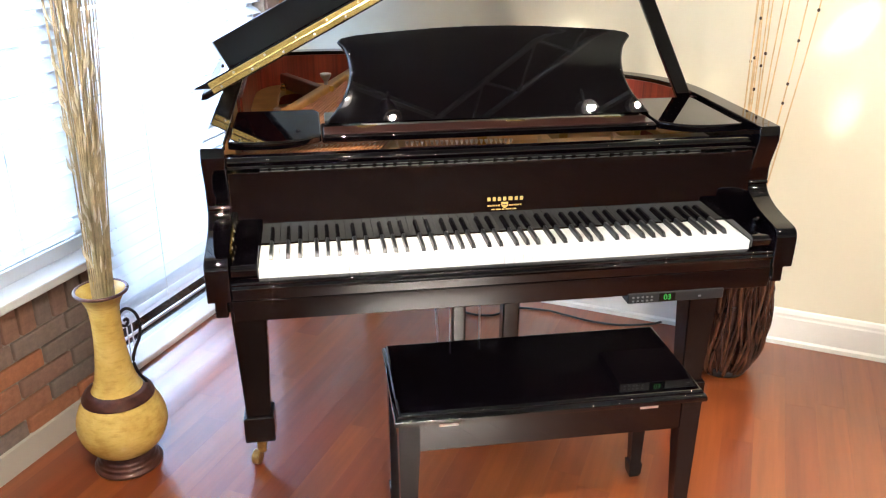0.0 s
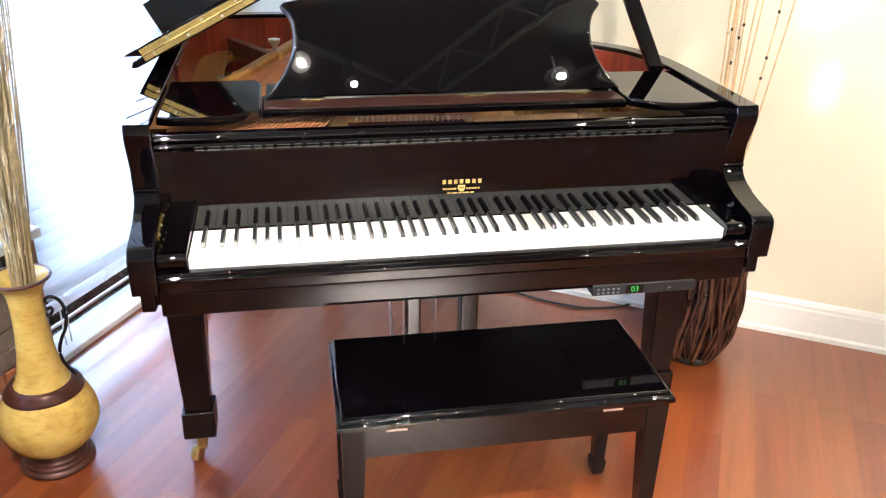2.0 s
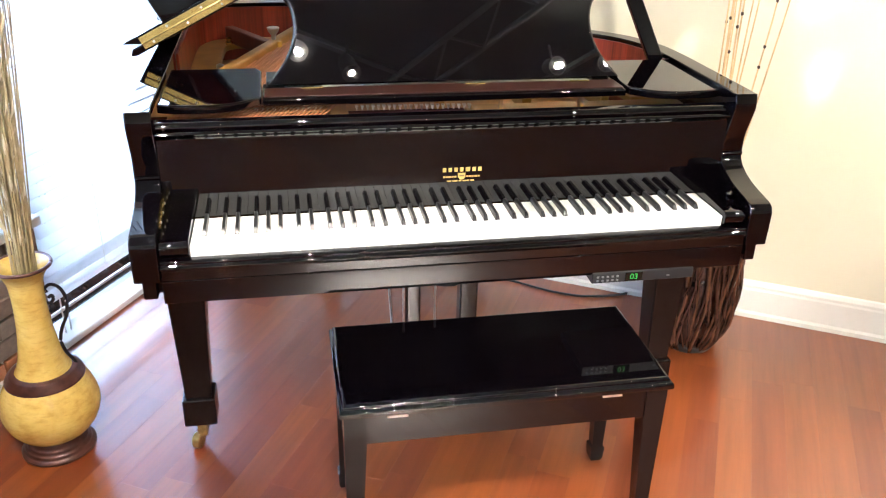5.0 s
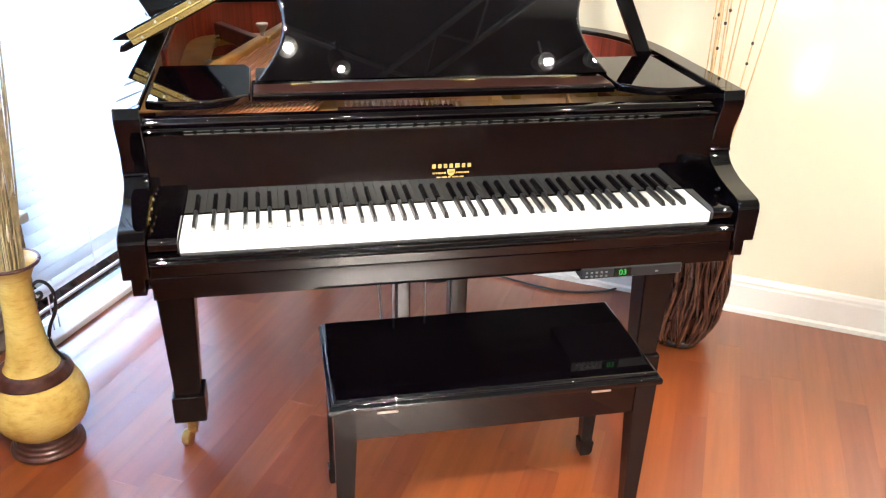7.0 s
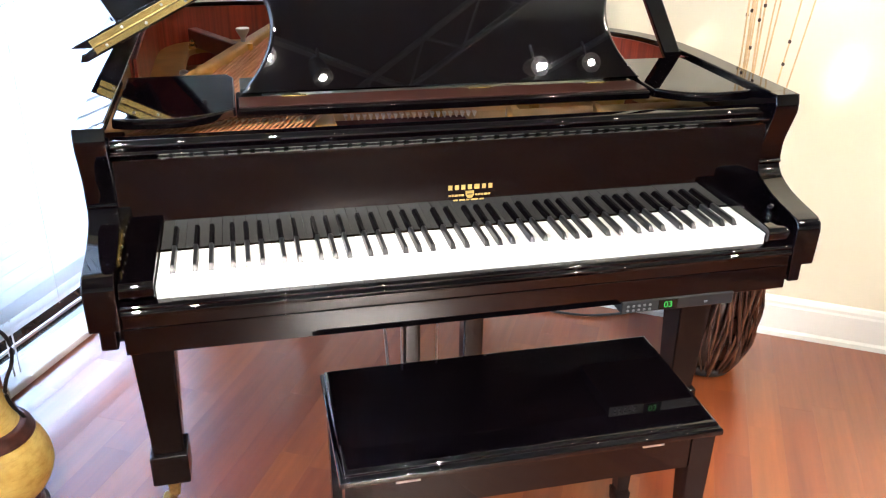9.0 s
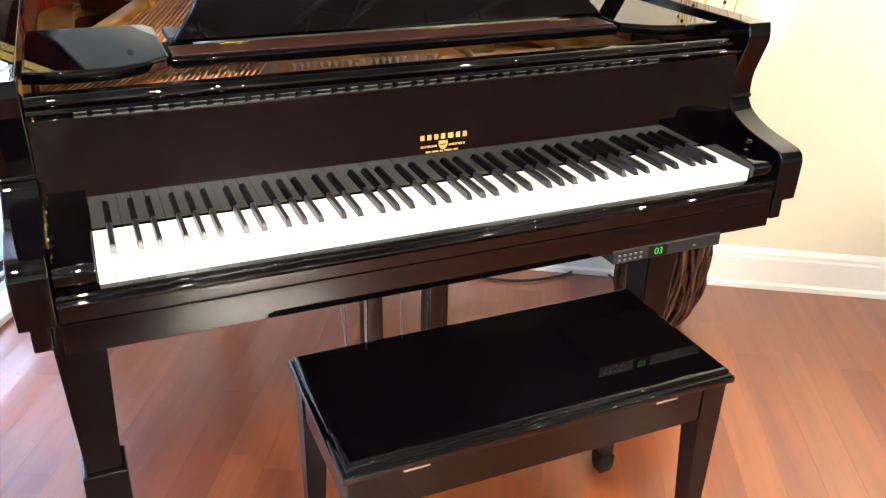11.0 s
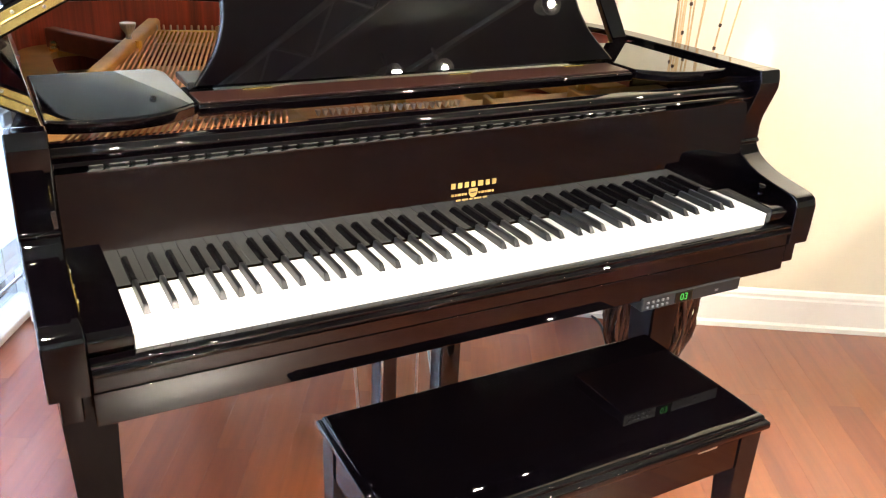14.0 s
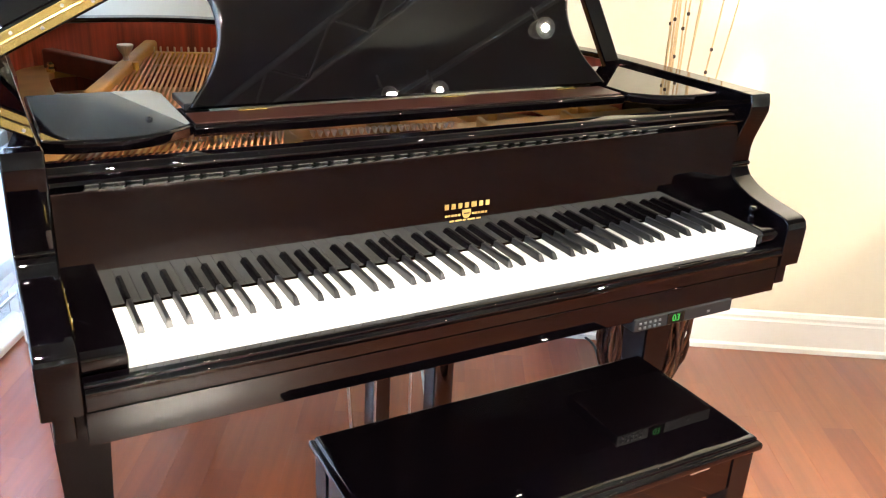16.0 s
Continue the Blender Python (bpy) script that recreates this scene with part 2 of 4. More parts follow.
def add_to(bm, b):
    if bm is None:
        return b
    me = bpy.data.meshes.new("tmp")
    b.to_mesh(me)
    b.free()
    bm.from_mesh(me)
    bpy.data.meshes.remove(me)
    return bm


def moved(b, m):
    bmesh.ops.transform(b, matrix=m, verts=b.verts[:])
    return b


def prism(outline, lo, hi, axis='z', bevel=0.0, bm=None):
    """An outline (a, b) pushed from lo to hi along an axis. x: (y, z); y: (x, z); z: (x, y)."""
    def at(p, h):
        return {'x': (h, p[0], p[1]), 'y': (p[0], h, p[1]), 'z': (p[0], p[1], h)}[axis]
    b = bmesh.new()
    v0 = [b.verts.new(at(p, lo)) for p in outline]
    v1 = [b.verts.new(at(p, hi)) for p in outline]
    n = len(outline)
    f0, f1 = b.faces.new(v0[::-1]), b.faces.new(v1)
    for i in range(n):
        b.faces.new((v0[i], v0[(i + 1) % n], v1[(i + 1) % n], v1[i]))
    bmesh.ops.recalc_face_normals(b, faces=b.faces[:])
    if bevel:
        edges = list({e for f in (f0, f1) for e in f.edges})
        bmesh.ops.bevel(b, geom=edges, offset=bevel, segments=3, affect='EDGES', profile=0.5)
    return add_to(bm, b)


def lathe(profile, seg=40, center=(0, 0, 0), bm=None, close=False):
    """A profile of (radius, height) turned round the z axis."""
    b = bmesh.new()
    rings = []
    for r, z in profile:
        rings.append([b.verts.new((center[0] + r * math.cos(2 * math.pi * i / seg), center[1] + r * math.sin(2 * math.pi * i / seg), center[2] + z)) for i in range(seg)])
    for a, c in zip(rings, rings[1:]):
        for i in range(seg):
            b.faces.new((a[i], a[(i + 1) % seg], c[(i + 1) % seg], c[i]))
    b.faces.new(rings[0][::-1])
    b.faces.new(rings[-1])
    return add_to(bm, b)


def tube(points, radius, seg=6, bm=None):
    """A round rod along points; the radius is a number or one for each point."""
    pts = [Vector(p) for p in points]
    b = bmesh.new()
    rings = []
    for i, p in enumerate(pts):
        d = (pts[min(i + 1, len(pts) - 1)] - pts[max(i - 1, 0)]).normalized()
        q = d.to_track_quat('Z', 'Y')
        r = radius[i] if isinstance(radius, (list, tuple)) else radius
        rings.append([b.verts.new(p + q @ Vector((r * math.cos(2 * math.pi * k / seg), r * math.sin(2 * math.pi * k / seg), 0))) for k in range(seg)])
    for a, c in zip(rings, rings[1:]):
        for k in range(seg):
            b.faces.new((a[k], a[(k + 1) % seg], c[(k + 1) % seg], c[k]))
    b.faces.new(rings[0][::-1])
    b.faces.new(rings[-1])
    return add_to(bm, b)


def smooth_line(pts, steps=6):
    """Catmull-Rom through points of any dimension."""
    out = []
    n = len(pts)
    for i in range(n - 1):
        p = [pts[max(i - 1, 0)], pts[i], pts[i + 1], pts[min(i + 2, n - 1)]]
        for k in range(steps):
            t = k / steps
            out.append(tuple(0.5 * (2 * b + (c - a) * t + (2 * a - 5 * b + 4 * c - d) * t * t + (3 * b - a - 3 * c + d) * t ** 3)
                             for a, b, c, d in zip(*p)))
    out.append(tuple(pts[-1]))
    return out


def rings_of(outlines, bm=None, caps=True):
    """Joins closed outlines of equal length, given as lists of 3D points, into a skin."""
    b = bmesh.new()
    rs = [[b.verts.new(p) for p in o] for o in outlines]
    n = len(rs[0])
    for a, c in zip(rs, rs[1:]):
        for i in range(n):
            b.faces.new((a[i], a[(i + 1) % n], c[(i + 1) % n], c[i]))
    if caps:
        b.faces.new(rs[0][::-1])
        b.faces.new(rs[-1])
    bmesh.ops.recalc_face_normals(b, faces=b.faces[:])
    return add_to(bm, b)


# ---- the room ----
RA = math.atan2(-0.519, 0.855)        # heading of the cream wall
CORNER = Vector((0.072, 1.785, 0))
CEIL = 2.75


def rpt(a, d=0.0, z=0.0):
    """A point a metres along the cream wall from the corner, d metres into the room."""
    return Vector((CORNER.x + 0.855 * a - 0.519 * d, CORNER.y - 0.519 * a - 0.855 * d, z))


def wall_slab(name, p, q, z0, z1, thick, material, label):
    """A wall from p to q; its room face is on the line, the thickness lies to the left of p to q."""
    d = (q - p).normalized()
    nrm = Vector((-d.y, d.x, 0)) * thick
    o = [(v.x, v.y) for v in (p, q, q + nrm, p + nrm)]
    b = prism(o, z0, z1)
    return tagged(part(name, b, material), label, "wall", kind="structure")


ROOM = [(-0.11, 1.86), (0.06, 1.90), (5.45, -1.37), (5.45, -5.35), (-2.85, -5.35), (-2.89, -2.94)]
floor_base = tagged(part("floor", prism(ROOM, -0.06, -0.0008), M_JOINT), "reddish cherry plank floor with a soft sheen", "floor", kind="structure")
tagged(part("ceiling", prism(ROOM, CEIL, CEIL + 0.1), M_CEIL), "dark charcoal ceiling with pale grid lines", "ceiling", kind="structure")
wall_slab("wall_east", rpt(-0.10), rpt(6.2), 0, CEIL, 0.15, M_WALL, "cream painted wall with sheen, behind the piano")
wall_slab("wall_far_east", Vector((5.3, -1.3, 0)), Vector((5.3, -5.2, 0)), 0, CEIL, 0.15, M_WALL, "plain cream wall closing the room")
wall_slab("wall_south", Vector((5.3, -5.2, 0)), Vector((-2.7, -5.2, 0)), 0, CEIL, 0.15, M_WALL, "plain cream wall closing the room")
wall_slab("wall_west", Vector((-2.7, -5.2, 0)), Vector((-2.7, -3.02, 0)), 0, CEIL, 0.15, M_WALL, "plain cream wall closing the room")


def baseboard():
    prof = [(0, 0), (0.026, 0), (0.026, 0.016), (0.016, 0.022), (0.016, 0.105), (0.013, 0.112), (0.013, 0.122), (0.007, 0.134), (0.0, 0.138)]
    b = prism([(-p[0], p[1]) for p in prof], -0.02, 6.0, 'x')
    ob = part("baseboard", b, M_TRIM)
    ob.matrix_world = Matrix.Translation(rpt(0, 0.0)) @ Matrix.Rotation(RA, 4, 'Z')
    tagged(ob, "cream white moulded baseboard along the wall", "baseboard", kind="structure")


baseboard()

# ---- window wall ----
S0, S1, S2, S3 = -4.0, 0.38, 1.44, 1.62     # low brick wall, tall window, brick pier
WR = 0.062                                   # depth of the window frames behind the brick face
ROTW = math.atan2(UY, UX)


def wframe(ob):
    """Turns an object built with x along the window wall and y to the outside."""
    ob.matrix_world = Matrix.Translation((WX, WY, 0)) @ Matrix.Rotation(ROTW, 4, 'Z')
    return ob


pier = wframe(tagged(part("wall_window_pier", box(S2, S3 + 0.05, 0.012, 0.2, 0, CEIL), M_MORTAR), "brick pier beside the tall window", "wall", kind="structure"))
sillwall = wframe(tagged(part("wall_window_low", box(S0, S1, 0.012, 0.2, 0.0, 0.49), M_MORTAR), "low brick wall under the window", "wall", kind="structure"))
wframe(tagged(part("wall_window_head", box(S0, S2, 0.0, 0.2, 2.25, CEIL), M_WALL), "plain wall above the windows", "wall", kind="structure"))
wframe(tagged(part("trim", box(S0, S1, -0.012, 0.006, 0, 0.085, 0.003), M_GREYTRIM), "grey painted baseboard under the brick", "baseboard", kind="structure"))


def window(name, s0, s1, z0, z1, label, sill):
    w = wframe(thing(name, label, "window", kind="structure"))
    fw = 0.05
    b = box(s0, s1, WR if sill else WR + 0.055, WR + 0.09, max(z0, 0.0), z0 + fw, 0.004)
    part("bottom_rail", b, M_WHITE, w)
    part("top_rail", box(s0, s1, WR, WR + 0.09, z1 - fw, z1, 0.004), M_WHITE, w)
    n = max(1, round((s1 - s0) / 1.2))
    for i in range(n + 1):
        a = s0 + (s1 - s0 - fw) * i / n
        part("stile", box(a, a + fw, WR + 0.003, WR + 0.087, z0 + fw, z1 - fw, 0.003), M_WHITE, w)
    for i in range(n):
        a0 = s0 + (s1 - s0 - fw) * i / n + fw
        a1 = s0 + (s1 - s0 - fw) * (i + 1) / n
        m, _, _, bs = mat("window_glass")
        bs.inputs["Transmission Weight"].default_value = 1.0
        bs.inputs["Roughness"].default_value = 0.0
        bs.inputs["IOR"].default_value = 1.45
        g = part("pane", box(a0, a1, WR + 0.05, WR + 0.054, z0 + fw, z1 - fw), m, w)
        g.visible_shadow = False
    if sill:
        part("window_sill", box(s0, s1, -0.03, WR - 0.002, z0 - 0.03, z0 + 0.0, 0.006), M_WHITE, w)
        part("apron", box(s0, s1, WR - 0.012, WR - 0.001, z0 + 0.002, z0 + 0.045, 0.003), M_WHITE, w)
    else:
        sl = [(WR - 0.018, 0), (WR - 0.018, 0.018), (WR - 0.015, 0.022), (WR + 0.038, 0.047), (WR + 0.046, 0.047), (WR + 0.046, 0)]
        part("threshold", prism(sl, s0, s1, 'x', 0.001), M_WHITE, w)
        part("low_rail", box(s0 + fw, s1 - fw, WR + 0.012, WR + 0.021, 0.112, 0.122, 0.002), M_WHITE, w)
        part("sash_rail", box(s0 + fw, s1 - fw, WR + 0.012, WR + 0.045, 0.245, 0.290, 0.003), M_WHITE, w)
    return w


window("window_1", S0, S1, 0.52, 2.25, "white window above the low brick wall", True)
window("window_2", S1, S2, -0.012, 2.25, "tall white framed window reaching down to the floor", False)


def blind(s0, s1, z0, z1, label):
    """A horizontal slat blind, hung just inside the frame."""
    bl = wframe(thing("window_blind", label, "blind"))
    y = WR - 0.022
    part("head_rail", box(s0, s1, y - 0.025, y + 0.02, z1 - 0.05, z1, 0.004), M_SLAT, bl)
    part("bottom_rail", box(s0, s1, y - 0.022, y + 0.022, z0, z0 + 0.018, 0.004), M_SLAT, bl)
    # one curved slat, tilted
    n, w = 5, 0.050
    top, bot = [], []
    for i in range(n):
        u = -0.5 + i / (n - 1)
        h = 0.004 * (1 - 4 * u * u)
        top.append((u * w, h + 0.0014))
        bot.append((u * w, h - 0.0014))
    sl = prism(top + bot[::-1], s0, s1, 'x')
    moved(sl, Matrix.Rotation(radians(30), 4, 'X'))
    me = mesh_of("slat", sl, M_SLAT)
    z = z0 + 0.06
    while z < z1 - 0.07:
        o = new("slat", me)
        o.parent = bl
        o.location = (0, y, z)
        o.rotation_euler = (random.uniform(-0.03, 0.03), random.uniform(-0.0015, 0.0015), 0)
        z += 0.043
    k = max(2, round((s1 - s0) / 0.6))
    for i in range(k):
        a = s0 + (s1 - s0) * (i + 0.5) / k
        part("ladder_cord", tube([(a, y - 0.027, z0), (a, y - 0.027, z1)], 0.0012, 5), M_CORD, bl)
    return bl


blind(S1 + 0.02, S2 - 0.02, 0.200, 2.22, "white horizontal slat blind, lowered with open slats")
tall = bpy.data.objects["window_blind"]
for a in (0.088, 0.112):
    part("pull_cord", tube([(S1 + a, WR - 0.012, 0.052), (S1 + a, WR - 0.012, 0.60)], 0.0026, 6), M_CORD, tall)
blind(-1.25, S1 - 0.03, 0.60, 2.22, "white horizontal slat blind over the brick wall")
blind(-3.9, -1.29, 0.60, 2.22, "white horizontal slat blind over the brick wall")
tagged(part("ground", box(-14, -0.2, -8, 14, -0.12, -0.08), M_OUT), "pale sunlit patio outside the window", "ground", kind="structure").matrix_world = Matrix.Identity(4)

tagged(wframe(part("backdrop", box(-14, 12, 6.0, 6.05, 0.2, 6.2), M_SKYGLOW)), "bright hazy sky beyond the window", "sky", kind="structure")


def shrubs():
    """A low dark planting close outside the tall window: many small leaf blades."""
    rnd = random.Random(21)
    b = bmesh.new()
    for i in range(2600):
        s, y = rnd.uniform(S1 - 0.5, S2 + 0.9), rnd.uniform(0.26, 0.62)
        z = rnd.uniform(-0.08, 0.17 + 0.05 * math.sin(s * 7) + 0.03 * math.sin(s * 19 + y * 9))
        a, e = rnd.uniform(0, 6.28), rnd.uniform(0.2, 1.2)
        d = Vector((math.cos(a) * math.cos(e), math.sin(a) * math.cos(e), math.sin(e)))
        w = Vector((-math.sin(a), math.cos(a), 0)) * rnd.uniform(0.012, 0.02)
        p = Vector((s, y, z))
        q = rnd.uniform(0.05, 0.09)
        v = [b.verts.new(c) for c in (p, p + d * q * 0.5 + w, p + d * q, p + d * q * 0.5 - w)]
        b.faces.new(v)
    for i in range(2200):
        s, y = rnd.gauss(2.05, 0.28), rnd.uniform(0.3, 0.75)
        z = rnd.uniform(0.0, max(0.1, 0.72 - 1.1 * abs(s - 2.05) ** 1.5))
        a, e = rnd.uniform(0, 6.28), rnd.uniform(-0.3, 1.2)
        d = Vector((math.cos(a) * math.cos(e), math.sin(a) * math.cos(e), math.sin(e)))
        w = Vector((-math.sin(a), math.cos(a), 0)) * rnd.uniform(0.014, 0.024)
        p, q = Vector((s, y, z)), rnd.uniform(0.05, 0.09)
        b.faces.new([b.verts.new(c) for c in (p, p + d * q * 0.5 + w, p + d * q, p + d * q * 0.5 - w)])
    tagged(wframe(part("shrub_bed", b, M_LEAF)), "low dark leafy shrubs outside the tall window", "shrubs", kind="stuff")


tagged(wframe(part("mulch_bed", box(S1 - 0.8, S2 + 1.2, 0.205, 0.72, -0.079, -0.05, 0.01), M_MULCH)), "dark mulch strip along the outside of the house", "mulch", kind="structure")
shrubs()


# ---- ceiling fittings ----
def spot_lamp(x, y, aim, power, cone=55, z=-0.17):
    """A track spot head: housing, collar, bulb disc and the arm up to the track."""
    t = thing("track_spotlight", "white track spotlight head hung under the dark ceiling, some of them added", "spotlight", "track spotlights", at=(x, y, CEIL))
    d = (Vector(aim) - Vector((x, y, CEIL + z))).normalized()
    q = (-d).to_track_quat('Z', 'Y').to_matrix().to_4x4()
    hd = lathe([(0.012, 0.10), (0.034, 0.09), (0.046, 0.05), (0.05, -0.04), (0.054, -0.05), (0.054, -0.058), (0.0475, -0.058)], 24)
    part("housing", moved(hd, Matrix.Translation((0, 0, z)) @ q), M_HEAD, t, smooth=False)
    baffle = lathe([(0.0475, -0.058), (0.045, -0.046), (0.022, -0.044)], 24)
    part("baffle", moved(baffle, Matrix.Translation((0, 0, z)) @ q), M_WIRE, t, "black baffle ring round the bulb")
    bulb = lathe([(0.0225, -0.046), (0.0215, -0.054), (0.016, -0.059), (0.006, -0.061)], 24)
    part("bulb", moved(bulb, Matrix.Translation((0, 0, z)) @ q), M_SPOT, t)
    part("arm", tube([(0, 0, -0.03), (0, 0, z + 0.05)], 0.008, 8), M_HEAD, t)
    if power:
        p = Vector((x, y, CEIL + z)) + d * 0.10
        # Cones under 10 degrees are narrowed into upright wall glare patches.
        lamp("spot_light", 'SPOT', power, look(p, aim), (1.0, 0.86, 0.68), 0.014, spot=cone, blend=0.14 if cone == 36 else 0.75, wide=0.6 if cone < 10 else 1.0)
    return t


def track(p, q):
    d = Vector(q) - Vector(p)
    b = box(0, d.length, -0.017, 0.017, -0.028, 0.0, 0.003)
    o = part("lighting_track", b, M_GRID)
    o.matrix_world = Matrix.Translation((p[0], p[1], CEIL)) @ Matrix.Rotation(math.atan2(d.y, d.x), 4, 'Z')
    tagged(o, "pale metal lighting track on the dark ceiling", "lighting track")


# Three beams under 4 degrees imitate glare thrown on the wall by the piano.
SPOTS = [(-0.345, -1.27, (0.26, 0.74, 0.87), 310, 36), (-0.09, -1.43, (-0.42, 0.24, 0.24), 240, 22), (0.285, -1.61, (0.70, 0.12, 0.86), 170, 40), (0.57, -1.77, (1.12, -0.72, 0.0), 300, 36),
         # The heads at x 2.90 and 2.75 are added for that glare.
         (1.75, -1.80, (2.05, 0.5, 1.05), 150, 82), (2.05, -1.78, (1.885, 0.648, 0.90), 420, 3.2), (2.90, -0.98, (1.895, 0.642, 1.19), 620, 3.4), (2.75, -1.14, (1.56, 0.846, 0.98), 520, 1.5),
         # The head at x 3.05 is an added fill for the rear floor.
         (2.50, -1.31, (2.05, 0.55, 1.25), 210, 36), (3.05, -2.95, (2.6, -2.2, 0.0), 30, 75)]
SPOTS += [(x, -4.98, (x - 0.2, -0.45, 0.0), 300, 22) for x in (0.70, 0.93, 1.16, 1.40)]
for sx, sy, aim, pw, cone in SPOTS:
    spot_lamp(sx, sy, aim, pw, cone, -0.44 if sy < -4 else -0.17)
track((-0.4, -1.24), (1.35, -2.33))
track((1.70, -2.29), (3.30, -0.55))
track((0.4, -4.98), (1.7, -4.98))


def truss():
    """A pale flat truss under the ceiling: two chords with zigzag webs."""
    t = thing("ceiling_truss", "pale metal zigzag truss under the dark ceiling", "truss")
    u = Vector((0.600, 0.800, 0))
    a0, c0 = Vector((1.365, -1.80, CEIL - 0.03)), Vector((1.13, -1.71, CEIL - 0.03))
    for o in (a0, c0):
        part("chord", tube([o - u * 2.5, o + u * 2.5], 0.017, 8), M_GRID, t)
    for k in range(-5, 6):
        c, a, c2 = c0 + u * 0.42 * k, a0 + u * 0.42 * k, c0 + u * 0.42 * (k + 1)
        part("web", tube([c, a], 0.008, 6), M_GRID, t)
        part("web", tube([a, c2], 0.008, 6), M_GRID, t)
    for k in (-2, 0, 2):
        part("hanger", tube([a0 + u * k, a0 + u * k + Vector((0, 0, 0.03))], 0.006, 6), M_GRID, t)


truss()

# ---- the grand piano ----
RT = 0.992                     # top of the rim
XL, XR = -0.120, 1.335         # outer faces of the case
piano = thing("grand_piano", "glossy black baby grand piano with lid propped open", "piano")


def offset_line(pts, d):
    """Moves an open plan line to its right by d."""
    out = []
    for i, p in enumerate(pts):
        a, c = pts[max(i - 1, 0)], pts[min(i + 1, len(pts) - 1)]
        t = Vector((c[0] - a[0], c[1] - a[1])).normalized()
        out.append((p[0] + t.y * d, p[1] - t.x * d))
    return out


RIM = [(XL, 0.1605), (XL, 0.45), (XL, 0.85), (XL, 1.18), (-0.105, 1.33), (-0.04, 1.435), (0.08, 1.475), (0.24, 1.478), (0.39, 1.455), (0.52, 1.39),
       (0.64, 1.285), (0.76, 1.17), (0.90, 1.065), (1.06, 0.97), (1.19, 0.885), (1.275, 0.79), (1.322, 0.67), (XR, 0.53), (XR, 0.1605)]
rim_out = [RIM[0], RIM[1], RIM[2]] + smooth_line(RIM[2:18], 4)[1:] + [RIM[18]]
rim_in = offset_line(rim_out, 0.052)
rim_in[0], rim_in[-1] = (XL + 0.052, 0.1605), (XR - 0.052, 0.1605)


def strip_wall(outer, inner, z0, z1, bevel=0.0):
    """A standing wall between two open plan lines."""
    o = outer + inner[::-1]
    return prism(o, z0, z1, 'z', bevel)


part("rim", strip_wall(rim_out, rim_in, 0.655, RT, 0.003), M_BLACK, piano)
lin_out, lin_in = offset_line(rim_out, 0.0535), offset_line(rim_out, 0.060)
lin_out, lin_in = [(XL + 0.0535, 0.72)] + lin_out[2:-1], [(XL + 0.060, 0.72)] + lin_in[2:-1]
part("inner_rim_veneer", strip_wall(lin_out, lin_in, 0.80, RT - 0.012), M_MAHOG, piano, "red striped mahogany veneer inside the rim")

# arms: the curved fronts of the case sides
ARM = [(0.16, RT), (0.132, RT), (0.127, 0.975), (0.126, 0.955), (0.137, 0.925), (0.150, 0.89), (0.156, 0.862), (0.155, 0.842)]
ARM += [(0.158, 0.836), (0.150, 0.822), (0.140, 0.810), (0.118, 0.797), (0.088, 0.786), (0.052, 0.778), (0.015, 0.772),
        (-0.008, 0.768), (-0.020, 0.760), (-0.025, 0.745), (-0.024, 0.70), (-0.022, 0.665), (0.16, 0.665)]
for name, a, b_ in (("arm", XL, XL + 0.056), ("arm", XR - 0.056, XR)):
    part(name, prism(ARM, a, b_, 'x', 0.0035), M_BLACK, piano)
    part("arm_block", box(a + 0.014, b_ - 0.012 if a < 0 else b_ - 0.014, -0.008, 0.36, 0.617, 0.664, 0.004), M_BLACK, piano)
# small bead where the scoop meets the arm
for a, b_ in ((XL + 0.0015, XL + 0.0545), (XR - 0.0545, XR - 0.0015)):
    part("arm_moulding", tube([(a, 0.1555, 0.835), (b_, 0.1555, 0.835)], 0.0055, 14), M_BLACK, piano)

IX0, IX1 = XL + 0.056, XR - 0.056       # between the arms
# key bed and its front
part("keybed", box(IX0 - 0.03, IX1 + 0.03, 0.012, 0.62, 0.622, 0.66, 0.003), M_SATIN, piano)
kf = [(-0.0155, 0.609), (-0.0175, 0.6112), (-0.0175, 0.6618), (-0.0160, 0.6632), (0.011, 0.6632), (0.011, 0.609)]
part("keybed_front", prism(kf, IX0 + 0.001, IX1 - 0.001, "x", 0.001), M_BLACK, piano)
slip = [(-0.012, 0.6636), (-0.0165, 0.6640), (-0.018, 0.6655), (-0.018, 0.686), (-0.019, 0.689)]
slip += [(-0.0185 - 0.0060 * math.cos(radians(a)), 0.6945 + 0.0060 * math.sin(radians(a))) for a in range(-40, 61, 12)]
slip += [(-0.0155 - 0.0055 * math.cos(radians(a)), 0.7055 + 0.0055 * math.sin(radians(a))) for a in range(-40, 81, 12)]
slip += [(-0.013, 0.7118), (-0.006, 0.7135), (-0.0025, 0.7125), (-0.002, 0.711), (-0.002, 0.664)]
part("keyslip", prism(slip, IX0 + 0.002, IX1 - 0.002, 'x', 0.001), M_BLACK, piano)
for a, b_ in ((IX0 + 0.001, -0.0015), (1.2235, IX1 - 0.001)):
    cb = [(-0.004, 0.7155), (-0.010, 0.722), (-0.011, 0.738), (-0.006, 0.746), (0.004, 0.749), (0.147, 0.756), (0.147, 0.7155)]
    part("cheek_block", prism(cb, a, b_, 'x', 0.002), M_BLACK, piano)
    if a > 1:
        part("cheek_knob", lathe([(0.008, 0), (0.009, 0.006), (0.006, 0.012), (0.010, 0.02), (0.006, 0.026)], 16, ((a + b_) / 2 + 0.012, 0.06, 0.748)), M_BLACK, piano)
